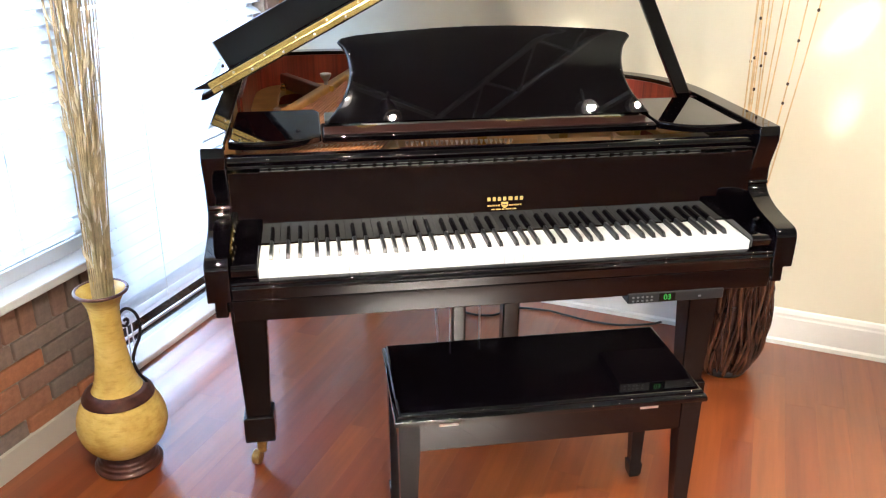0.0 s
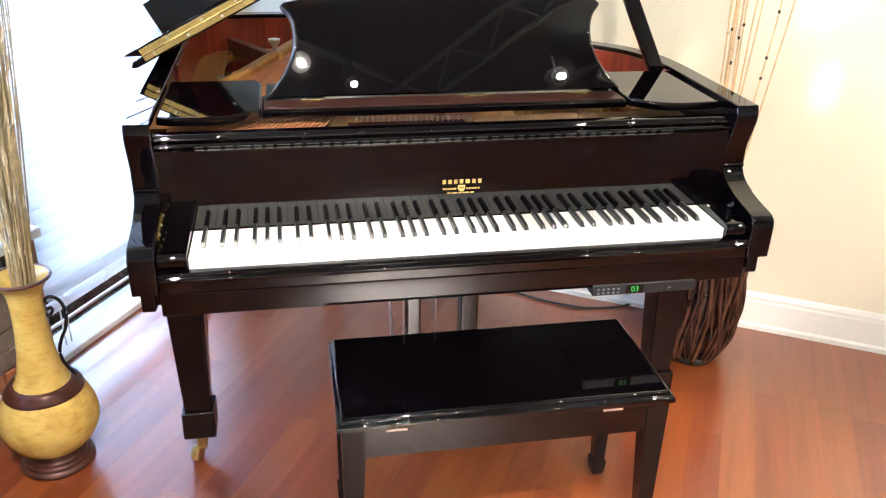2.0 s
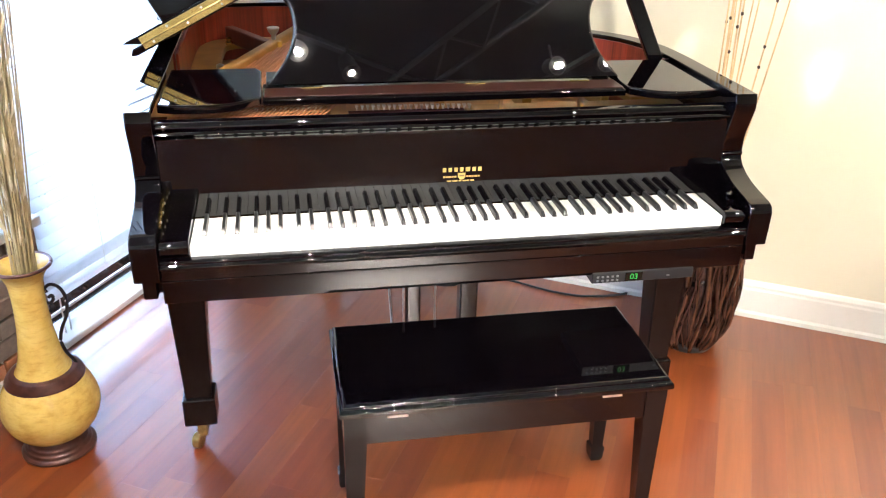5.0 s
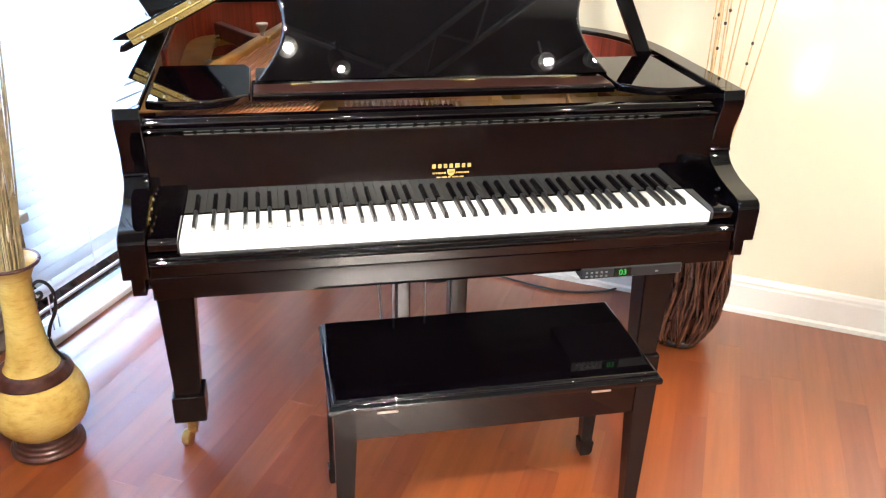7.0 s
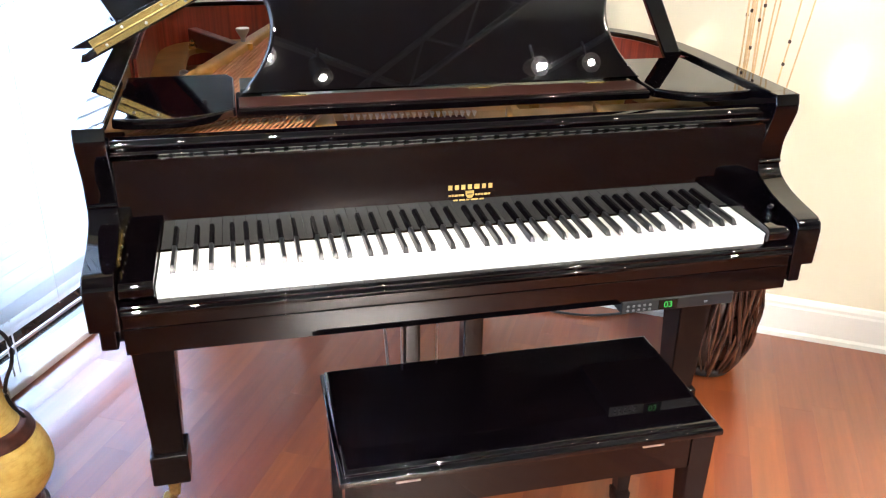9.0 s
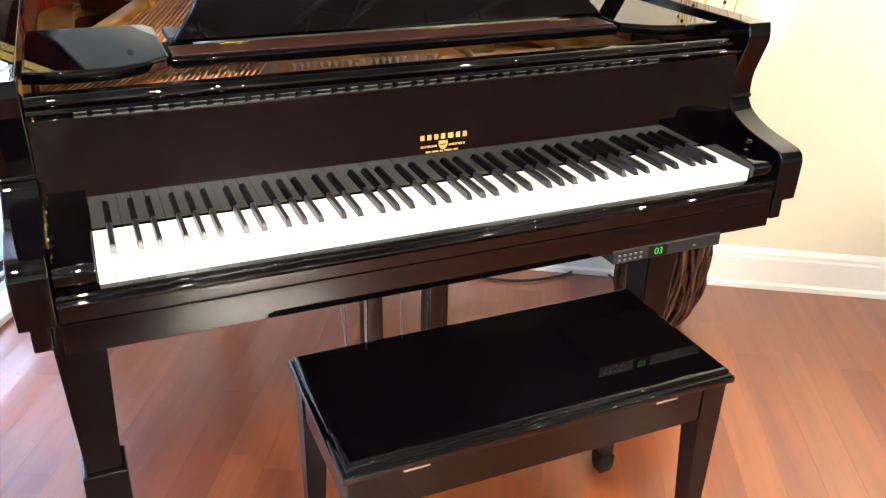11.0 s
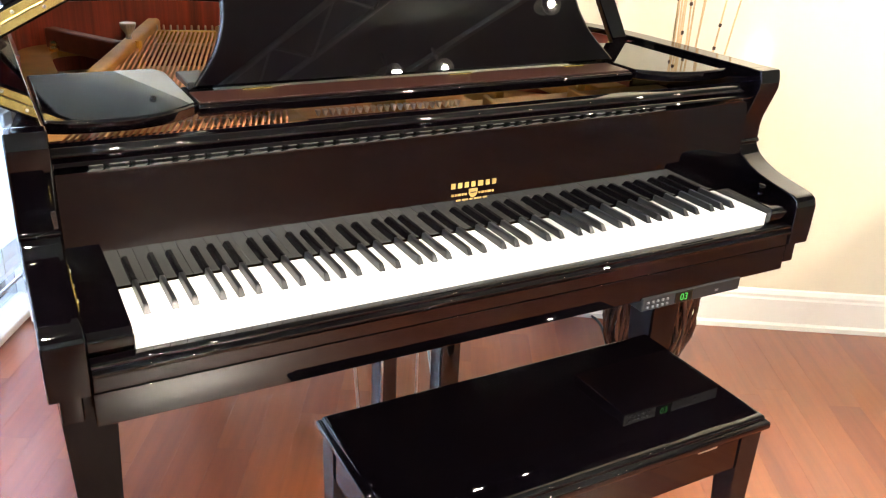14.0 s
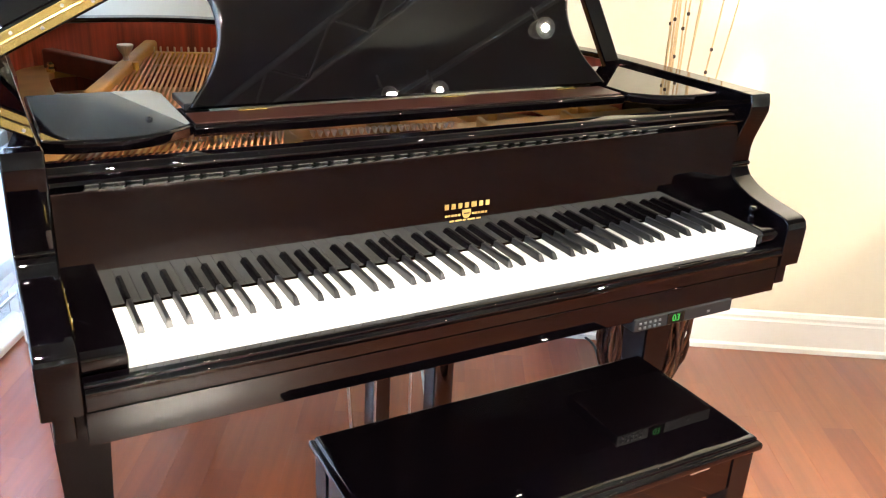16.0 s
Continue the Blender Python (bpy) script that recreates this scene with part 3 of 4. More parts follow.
# brass pivot plates on the inner arm faces
pl = box(IX0 + 0.0005, IX0 + 0.003, -0.055, 0.055, -0.008, 0.008, 0.0008)
plate = part("fallboard_plate", moved(pl, Matrix.Translation((0, 0.105, 0.772)) @ Matrix.Rotation(radians(8), 4, 'X')), M_BRASS, piano, "brass pivot plate")
for k in (-0.04, 0.0, 0.04):
    part("plate_screw", tube([(IX0 + 0.003, 0.105 + k, 0.772 + 0.14 * k), (IX0 + 0.0042, 0.105 + k, 0.772 + 0.14 * k)], 0.003, 8), M_STEEL, plate)

# fallboard
FBY = 0.148
fb = [(FBY + 0.001, 0.7385), (FBY, 0.745), (FBY, 0.921), (FBY - 0.0015, 0.926), (FBY - 0.005, 0.930), (FBY - 0.0095, 0.9335), (FBY - 0.0115, 0.937), (FBY - 0.009, 0.941), (FBY - 0.004, 0.942),
      (FBY + 0.022, 0.942), (FBY + 0.022, 0.7385)]
fallboard = part("fallboard", prism(fb, IX0 + 0.0015, IX1 - 0.0015, 'x'), M_BLACK, piano)


def gilt_row(x0, x1, z0, z1, widths, gap, parent):
    """Gilt marks as plain upright bars in a row; widths are shares of the row."""
    k = (x1 - x0 - gap * (len(widths) - 1)) / sum(widths)
    x = x0
    for w in widths:
        part("gilt_mark", box(x, x + w * k, FBY - 0.0010, FBY - 0.0002, z0, z1), M_GILT, parent)
        x += w * k + gap


gilt_row(0.572, 0.665, 0.8210, 0.8310, (2, 2, 2, 2, 2.6, 2, 2), 0.0055, fallboard)
gilt_row(0.573, 0.605, 0.8065, 0.8105, (3, 2, 4, 2, 3), 0.0018, fallboard)
gilt_row(0.629, 0.661, 0.8065, 0.8105, (2, 3, 2, 4, 2), 0.0018, fallboard)
gilt_row(0.583, 0.648, 0.7965, 0.7995, (3, 4, 2, 5, 3), 0.003, fallboard)
shield = [(0.6085, 0.8175), (0.6265, 0.8175), (0.6262, 0.808), (0.6225, 0.8025), (0.6175, 0.8005), (0.6125, 0.8025), (0.6088, 0.808)]
crest = part("gilt_shield", prism(shield, FBY - 0.0012, FBY - 0.0002, 'y'), M_GILT, fallboard)
part("shield_band", box(0.6115, 0.6235, FBY - 0.0016, FBY - 0.0012, 0.8095, 0.8115), M_LEDGE, crest)


# keys
def keyboard():
    kb = new("keyboard")
    kb.parent = piano
    tagged(kb, label="eighty-eight key keyboard with glossy white and matt black keys")
    pitch = 1.222 / 52
    prof = [(0.0, 0.733), (0.0006, 0.7346), (0.0022, 0.735), (0.147, 0.735), (0.147, 0.705), (0.0012, 0.705), (0.0012, 0.7315), (0.0, 0.7315)]
    wme = mesh_of("white_key", prism(prof, 0.0003, pitch - 0.0003, 'x', 0.0003), M_KEYW)
    lo = [(-0.0052, 0.050), (0.0052, 0.050), (0.0052, 0.147), (-0.0052, 0.147)]
    hi = [(-0.0041, 0.0555), (0.0041, 0.0555), (0.0041, 0.147), (-0.0041, 0.147)]
    bme = mesh_of("black_key", rings_of([[(x, y, 0.728) for x, y in lo], [(x, y, 0.7355) for x, y in lo], [(x * 0.98, y + (0.0008 if y < 0.1 else 0), 0.744) for x, y in hi],
                                         [(x * 0.8, y + (0.004 if y < 0.1 else 0), 0.7468) for x, y in hi]]), M_KEYB)
    order = "ABCDEFG"
    shift = {"C": -0.0028, "D": 0.0028, "F": -0.0038, "G": 0.0, "A": 0.0038}
    for i in range(52):
        o = new("white_key", wme)
        o.parent = kb
        o.location = (i * pitch, 0, random.uniform(-0.0003, 0.0003))
        note = order[i % 7]
        if note in shift and i < 51:
            o = new("black_key", bme)
            o.parent = kb
            o.location = ((i + 1) * pitch + shift[note], 0, 0)
    return kb


keyboard()

# front rail between the fallboard and the open interior
rail = [(0.171, 0.935), (0.162, 0.936)] + [(0.162 - 0.0115 * math.sin(radians(a)), 0.9475 - 0.0115 * math.cos(radians(a))) for a in range(10, 181, 15)] + [(0.182, 0.959), (0.185, 0.958), (0.187, 0.955), (0.187, 0.935)]
part("front_rail", prism(rail, IX0 + 0.001, IX1 - 0.001, 'x'), M_BLACK, piano, smooth=False)
part("pin_block_front", box(IX0, IX1, 0.172, 0.205, 0.80, 0.933), M_SATIN, piano)


# gold plate and soundboard
def bridge_place(b):
    """Places the bridge under the far ends of the bass strings."""
    return moved(b, Matrix.Translation((0.29, 1.315, 0)) @ Matrix.Rotation(radians(-17), 4, 'Z'))


inner_plan = offset_line(rim_out, 0.062)
bridge = part("bass_bridge", bridge_place(box(0, 0.30, -0.014, 0.014, 0.885, 0.916, 0.004)), M_POST, piano, "bright gilt bridge bar")
pin_me = mesh_of("bridge_pin", lathe([(0.0028, 0), (0.0028, 0.012), (0.0016, 0.014)], 8), M_STEEL)
for i in range(16):
    o = new("bridge_pin", pin_me)
    o.parent = bridge
    o.matrix_world = Matrix.Translation((0.29, 1.315, 0)) @ Matrix.Rotation(radians(-17), 4, 'Z') @ Matrix.Translation((0.014 + 0.018 * i, 0.006, 0.9155))
part("soundboard", prism(inner_plan[2:-1] + [(XR - 0.062, 0.30), (XL + 0.062, 0.30)], 0.792, 0.800), M_SPRUCE, piano)
part("pin_block_plate", box(0.687, IX1 - 0.004, 0.236, 0.47, 0.865, 0.885, 0.004), M_GOLD, piano)
part("pin_block_felt", box(IX0 + 0.004, 0.686, 0.236, 0.47, 0.865, 0.880, 0.003), M_REDFELT, piano, "dark red felt")
part("plate_panel", box(0.322, 0.368, 0.262, 0.40, 0.887, 0.925, 0.005), M_GOLD, piano)
part("plate_panel", box(0.690, IX1 - 0.01, 0.300, 0.42, 0.8855, 0.903, 0.006), M_GOLD, piano)
cross = box(0, 0.285, -0.016, 0.016, 0.872, 0.925, 0.005)
part("cross_bar", moved(cross, Matrix.Translation((0.045, 1.37, 0)) @ Matrix.Rotation(radians(-62), 4, "Z")), M_REDBAR, piano, "dark reddish bar across the plate")
part("plate_bolt", lathe([(0.012, 0), (0.013, 0.008), (0.008, 0.014), (0.010, 0.02), (0.004, 0.026)], 14, (0.045, 1.30, 0.876)), M_BRASS, piano)


def plate_bar(p, q, w, z0, z1):
    d = Vector((q[0] - p[0], q[1] - p[1], 0))
    b = box(0, d.length, -w / 2, w / 2, z0, z1, min(w, z1 - z0) * 0.25)
    moved(b, Matrix.Translation((p[0], p[1], 0)) @ Matrix.Rotation(math.atan2(d.y, d.x), 4, 'Z'))
    part("plate_strut", b, M_GOLD, piano)


flange_in = offset_line(rim_out, 0.150)
part("plate_flange", strip_wall(inner_plan[2:-1], flange_in[2:-1], 0.855, 0.875, 0.004), M_GOLD, piano)
plate_bar((0.0, 0.56), (0.31, 1.38), 0.036, 0.862, 0.938)
part("plate_post", tube([(0.213, 1.062, 0.864), (0.213, 1.062, 0.936)], 0.0085, 12), M_POST, piano, "yellow gilt post")
plate_bar((0.33, 0.46), (0.47, 1.30), 0.028, 0.862, 0.925)
plate_bar((0.62, 0.46), (0.66, 1.17), 0.028, 0.862, 0.925)
plate_bar((0.86, 0.46), (0.86, 1.03), 0.026, 0.862, 0.92)
plate_bar((1.08, 0.46), (1.06, 0.90), 0.026, 0.862, 0.92)
for x in (0.745, 0.955):
    rib = box(-0.006, 0.006, -0.06, 0.06, 0.885, 0.930, 0.004)
    part("plate_rib", moved(rib, Matrix.Translation((x, 0.30, 0)) @ Matrix.Rotation(radians(-14), 4, "Z")), M_GOLD, piano)
part("plate_knob", lathe([(0.007, 0), (0.007, 0.012), (0.016, 0.026), (0.019, 0.033), (0.019, 0.038), (0.0, 0.039)], 16, (0.196, 1.08, 0.9375)), M_STEEL, piano)
part("plate_knob", lathe([(0.012, 0), (0.012, 0.012), (0.004, 0.016)], 16, (0.03, 0.98, 0.872)), M_STEEL, piano)


def strings():
    steel = bmesh.new()
    for i in range(34):
        x = 0.0 + i * 0.0105
        b = bmesh.new()
        tube([(x + 0.012, 0.40, 0.926), (x + 0.050, 0.56, 0.918), (x + 0.255, 1.30 - 0.004 * i, 0.916)], [0.0024, 0.0033, 0.0033], 6, b)
        st = part("bass_string", b, M_COPPER, piano, "copper wound bass string" if i == 0 else "", smooth=True)
        part("string_tail", tube([(x - 0.051, 0.212, 0.944), (x + 0.012, 0.3995, 0.930)], [0.0019, 0.0025], 6), M_TAIL, st, smooth=True)
    for i in range(70):
        x = 0.40 + i * 0.0115
        end = 1.25 - 0.0062 * i
        tube([(x, 0.53, 0.902), (x + 0.02, max(end, 0.66), 0.893)], 0.0008, 4, steel)
    part("treble_string", steel, M_STEEL, piano, "fine steel strings", kind="stuff")
    pins = bmesh.new()
    for i in range(26):
        for k in range(2 if i % 2 else 1):
            lathe([(0.0032, 0), (0.0032, 0.02), (0.0022, 0.024)], 6, (0.0 + i * 0.0125, 0.25 + 0.022 * (i % 2) + 0.02 * k, 0.885), pins)
    for i in range(84):
        lathe([(0.003, 0), (0.003, 0.02), (0.002, 0.024)], 6, (0.70 + i * 0.0065, 0.242 + 0.014 * (i % 3), 0.885), pins)
    for i in range(34):
        b = rings_of([[(-0.0042, -0.006, 0), (0.0042, -0.006, 0), (0.0042, 0.006, 0), (-0.0042, 0.006, 0)], [(-0.0008, -0.005, 0.011), (0.0008, -0.005, 0.011), (0.0008, 0.005, 0.011), (-0.0008, 0.005, 0.011)]])
        part("damper_felt", moved(b, Matrix.Translation(((0.388 + i * 0.0132) if i < 22 else (0.150 + (i - 22) * 0.0138), 0.318 - 0.0006 * (i % 22), 0.938)) @ Matrix.Rotation(radians(180), 4, 'X')), M_FELT, piano)
    part("tuning_pin", pins, M_STEEL, piano, "rows of steel tuning pins", kind="stuff")


strings()

# music shelf: two wings and a ledge that carries the desk
SH = 0.982


def wing(flip):
    front = smooth_line([(-0.063, 0.222), (-0.035, 0.211), (0.0, 0.206), (0.06, 0.205), (0.115, 0.222), (0.165, 0.262)], 5)
    o = front + [(0.165, 0.50), (0.150, 0.535), (-0.062, 0.535)]
    if flip:
        o = [(1.222 - x, y) for x, y in o][::-1]
    return prism(o, SH - 0.021, SH, 'z', 0.005)


part("shelf_wing", wing(False), M_BLACK, piano)
part("shelf_wing", wing(True), M_BLACK, piano)
part("shelf_ledge", box(0.166, 1.056, 0.262, 0.40, SH - 0.025, SH - 0.006, 0.005), M_BLACK, piano)
part("ledge_strip", box(0.172, 1.050, 0.272, 0.346, SH - 0.0055, SH - 0.003, 0.0008), M_LEDGE, piano, "brown strip along the ledge")
for x in (0.26, 0.66, 0.93):
    part("ledge_hinge", box(x, x + 0.05, 0.331, 0.339, SH - 0.0025, SH - 0.0005, 0.0005), M_BRASS, piano)

# slide blocks behind the ledge and a small hinge pin on the wing
for x in (0.176, 1.004):
    part("desk_slide", box(x, x + 0.044, 0.372, 0.470, SH - 0.006, SH + 0.006, 0.003), M_KEYB, piano)
part("wing_pin", lathe([(0.0055, 0), (0.0055, 0.003), (0.003, 0.005)], 10, (0.106, 0.306, SH + 0.0002)), M_SATIN, piano)

# music desk, leaning back
TILT = radians(25)
half = [(0.444, 0.0), (0.430, 0.018), (0.400, 0.058), (0.380, 0.105), (0.375, 0.148), (0.382, 0.185), (0.396, 0.205), (0.402, 0.215), (0.394, 0.224)]
right = smooth_line(half, 4)


def desk_skin():
    """The desk as level rows, each a flat bar with rounded ends."""
    rows = [(x, y) for x, y in right] + [(0.36, 0.2305), (0.30, 0.236), (0.22, 0.2415), (0.15, 0.246), (0.07, 0.2485), (0.02, 0.249)]
    out = []
    for w, z in rows:
        loop = []
        for k in range(7):
            a = radians(-90 + 30 * k)
            loop.append((w - 0.011 + 0.011 * math.cos(a), 0.011 * math.sin(a), z))
        loop += [(-x, y, zz) for x, y, zz in loop[::-1]]
        out.append(loop)
    return rings_of(out)


dk = desk_skin()
moved(dk, Matrix.Translation((0.622, 0.352, SH + 0.002)) @ Matrix.Rotation(-TILT, 4, 'X'))
part("music_desk", dk, M_BLACK, piano)

# lid: hinged along the left rim, its front flap folded back over it
LA = radians(27.5)
LY = 0.60
HX, HZ = XL - 0.030, RT + 0.010


def lid_frame(b):
    return moved(b, Matrix.Translation((HX, 0, HZ)) @ Matrix.Rotation(-LA, 4, 'Y'))


lid_right = [(0.0, LY), (1.50, LY), (1.50, 0.68), (1.46, 0.84), (1.36, 0.95), (1.20, 1.045), (1.03, 1.15), (0.88, 1.28), (0.75, 1.40), (0.60, 1.485), (0.42, 1.51), (0.18, 1.51), (0.05, 1.45), (0.0, 1.33)]
part("lid", lid_frame(prism(lid_right, 0.0, 0.019, 'z', 0.003)), M_BLACK, piano)
flap = prism([(0.105, 0.0), (1.46, 0.0), (1.46, 0.02), (0.098, 0.02)], 0.0, 0.085, 'z', 0.003)
part("lid_flap", lid_frame(moved(flap, Matrix.Translation((0, LY - 0.002, 0.043)))), M_BLACK, piano)
edge = [(-0.014, 0.0415), (0.030, 0.0195), (1.49, 0.0195), (1.49, 0.0425), (-0.004, 0.0425)]
part("lid_edge", lid_frame(prism(edge, LY + 0.001, LY + 0.05, 'y', 0.0008)), M_BLACK, piano)
part("lid_tip", lid_frame(prism([(-0.0005, 0.001), (-0.012, 0.0065), (-0.0005, 0.0185)], LY + 0.002, LY + 0.70, 'y')), M_BLACK, piano)
part("lid_bumper", lid_frame(lathe([(0.006, 0), (0.006, 0.004), (0.003, 0.006)], 10, (0.035, LY + 0.34, 0.019))), M_SATIN, piano)
hinge = part("lid_hinge", lid_frame(box(0.030, 1.47, LY - 0.0035, LY - 0.0005, 0.005, 0.0375, 0.0008)), M_BRASS, piano, "long brass piano hinge")
part("hinge_knuckle", lid_frame(tube([(0.030, LY - 0.004, 0.0212), (1.47, LY - 0.004, 0.0212)], 0.0026, 8)), M_BRASS, hinge)
sm = mesh_of("hinge_screw", lathe([(0.0035, 0), (0.0032, 0.0012), (0.001, 0.0016)], 8), M_STEEL)
for i in range(15):
    for k, h in enumerate((0.0125, 0.030)):
        o = new("hinge_screw", sm)
        o.parent = hinge
        o.matrix_world = Matrix.Translation((HX, 0, HZ)) @ Matrix.Rotation(-LA, 4, 'Y') @ Matrix.Translation((0.06 + 0.1 * i + 0.05 * k, LY - 0.0035, h)) @ Matrix.Rotation(radians(90), 4, 'X')

# prop stick from the right rim to the lid
prop_a, prop_b = Vector((1.262, 0.56, 0.965)), Vector((0.975, 0.66, 1.60))
d = prop_b - prop_a
pr = box(-0.021, 0.021, -0.010, 0.010, 0, d.length, 0.004)
moved(pr, Matrix.Translation(prop_a) @ Matrix.Rotation(math.atan2(d.x, d.z), 4, 'Y') @ Matrix.Rotation(-math.atan2(d.y, d.z) * 0.9, 4, 'X'))
part("lid_prop", pr, M_BLACK, piano)
part("prop_bracket", box(1.245, 1.282, 0.535, 0.59, 0.955, 0.975, 0.004), M_BRASS, piano)


# legs
def leg(x, y):
    lg = new("leg")
    lg.parent = piano
    tiers = [(0.616, 0.050), (0.56, 0.049), (0.164, 0.0335)]
    out = [[(x - r, y - r, z), (x + r, y - r, z), (x + r, y + r, z), (x - r, y + r, z)] for z, r in tiers]
    b = rings_of(out)
    bmesh.ops.bevel(b, geom=[e for e in b.edges if abs(e.verts[0].co.z - e.verts[1].co.z) > 0.03], offset=0.004, segments=2, affect='EDGES')
    part("shaft", b, M_SATIN, lg)
    part("foot_block", box(x - 0.043, x + 0.043, y - 0.043, y + 0.043, 0.080, 0.163, 0.005), M_SATIN, lg)
    part("caster_fork", box(x - 0.013, x + 0.013, y - 0.030, y + 0.012, 0.034, 0.0795, 0.006), M_CASTER, lg)
    wh = lathe([(0.002, -0.011), (0.020, -0.011), (0.023, -0.007), (0.023, 0.007), (0.020, 0.011), (0.002, 0.011)], 20)
    part("caster_wheel", moved(wh, Matrix.Translation((x - 0.014, y - 0.026, 0.023)) @ Matrix.Rotation(radians(70), 4, 'Z') @ Matrix.Rotation(radians(90), 4, 'X')), M_CASTER, lg)


leg(-0.056, 0.293)
leg(1.246, 0.290)
leg(0.35, 1.26)

# pedal lyre
lyre = new("pedal_lyre")
lyre.parent = piano
for x, y, r in ((0.528, 0.318, 0.020), (0.686, 0.335, 0.025)):
    part("column", box(x - r, x + r, y - 0.025, y + 0.025, 0.135, 0.62, 0.006), M_BLACK, lyre)
part("lyre_box", box(0.47, 0.752, 0.262, 0.37, 0.062, 0.135, 0.006), M_SATIN, lyre)
for x in (0.575, 0.611, 0.647):
    pd = [(x - 0.011, 0.27), (x + 0.011, 0.27), (x + 0.012, 0.20), (x + 0.016, 0.165), (x + 0.010, 0.148), (x - 0.010, 0.148), (x - 0.016, 0.165), (x - 0.012, 0.20)]
    part("pedal", prism(pd, 0.083, 0.090, 'z', 0.002), M_BRASS, lyre)
for x, y in ((0.497, 0.262), (0.584, 0.275)):
    part("pedal_rod", tube([(x, y, 0.13), (x, y, 0.62)], 0.0028, 8), M_STEEL, lyre)
part("lyre_brace", tube([(0.450, 0.36, 0.62), (0.466, 0.345, 0.45), (0.485, 0.33, 0.136)], 0.0032, 8), M_STEEL, lyre)
part("lyre_brace", tube([(0.69, 0.362, 0.15), (0.73, 0.62, 0.62)], 0.0035, 8), M_STEEL, lyre)


# ---- piano bench ----
def bench():
    t = thing("piano_bench", "glossy black piano bench with hinged lid seat", "bench", at=(0.656, -0.091, 0))
    hx, hy, top = 0.368, 0.171, 0.471
    edge = [(0.004, 0.030), (0.001, 0.028), (0.0, 0.024), (0.0, 0.018), (0.0012, 0.0145), (0.004, 0.012), (0.0075, 0.0108), (0.0085, 0.0085), (0.0085, 0.0065), (0.0098, 0.0035),
            (0.0125, 0.0012), (0.016, 0.0003), (0.020, 0.0)]
    b = rings_of([[(-a, -c, z), (a, -c, z), (a, c, z), (-a, c, z)] for a, c, z in [(hx - e, hy - e, top - h) for e, h in edge]])
    part("seat_lid", b, M_BLACK, t)
    for y in (-hy + 0.012, hy - 0.030):
        part("apron", box(-hx + 0.055, hx - 0.055, y, y + 0.018, top - 0.105, top - 0.0305, 0.002), M_BLACK, t)
    for x in (-hx + 0.012, hx - 0.030):
        part("side_apron", box(x, x + 0.018, -hy + 0.055, hy - 0.055, top - 0.105, top - 0.0305, 0.002), M_BLACK, t)
    for sx in (-1, 1):
        for sy in (-1, 1):
            lx, ly = sx * (hx - 0.033), sy * (hy - 0.033)
            tiers = [(top - 0.0305, 0.024, 0), (top - 0.11, 0.0235, 0), (0.05, 0.0145, 0.006), (0.046, 0.019, 0.006), (0.012, 0.017, 0.006), (0.0, 0.013, 0.006)]
            out = []
            for z, r, o in tiers:
                cx, cy = lx + sx * o, ly + sy * o
                out.append([(cx - r, cy - r, z), (cx + r, cy - r, z), (cx + r, cy + r, z), (cx - r, cy + r, z)])
            part("leg", rings_of(out), M_SATIN, t)
    for x in (-0.245, 0.23):
        part("hinge", box(x - 0.022, x + 0.022, -hy + 0.0095, -hy + 0.0115, top - 0.040, top - 0.034), M_STEEL, t)


bench()


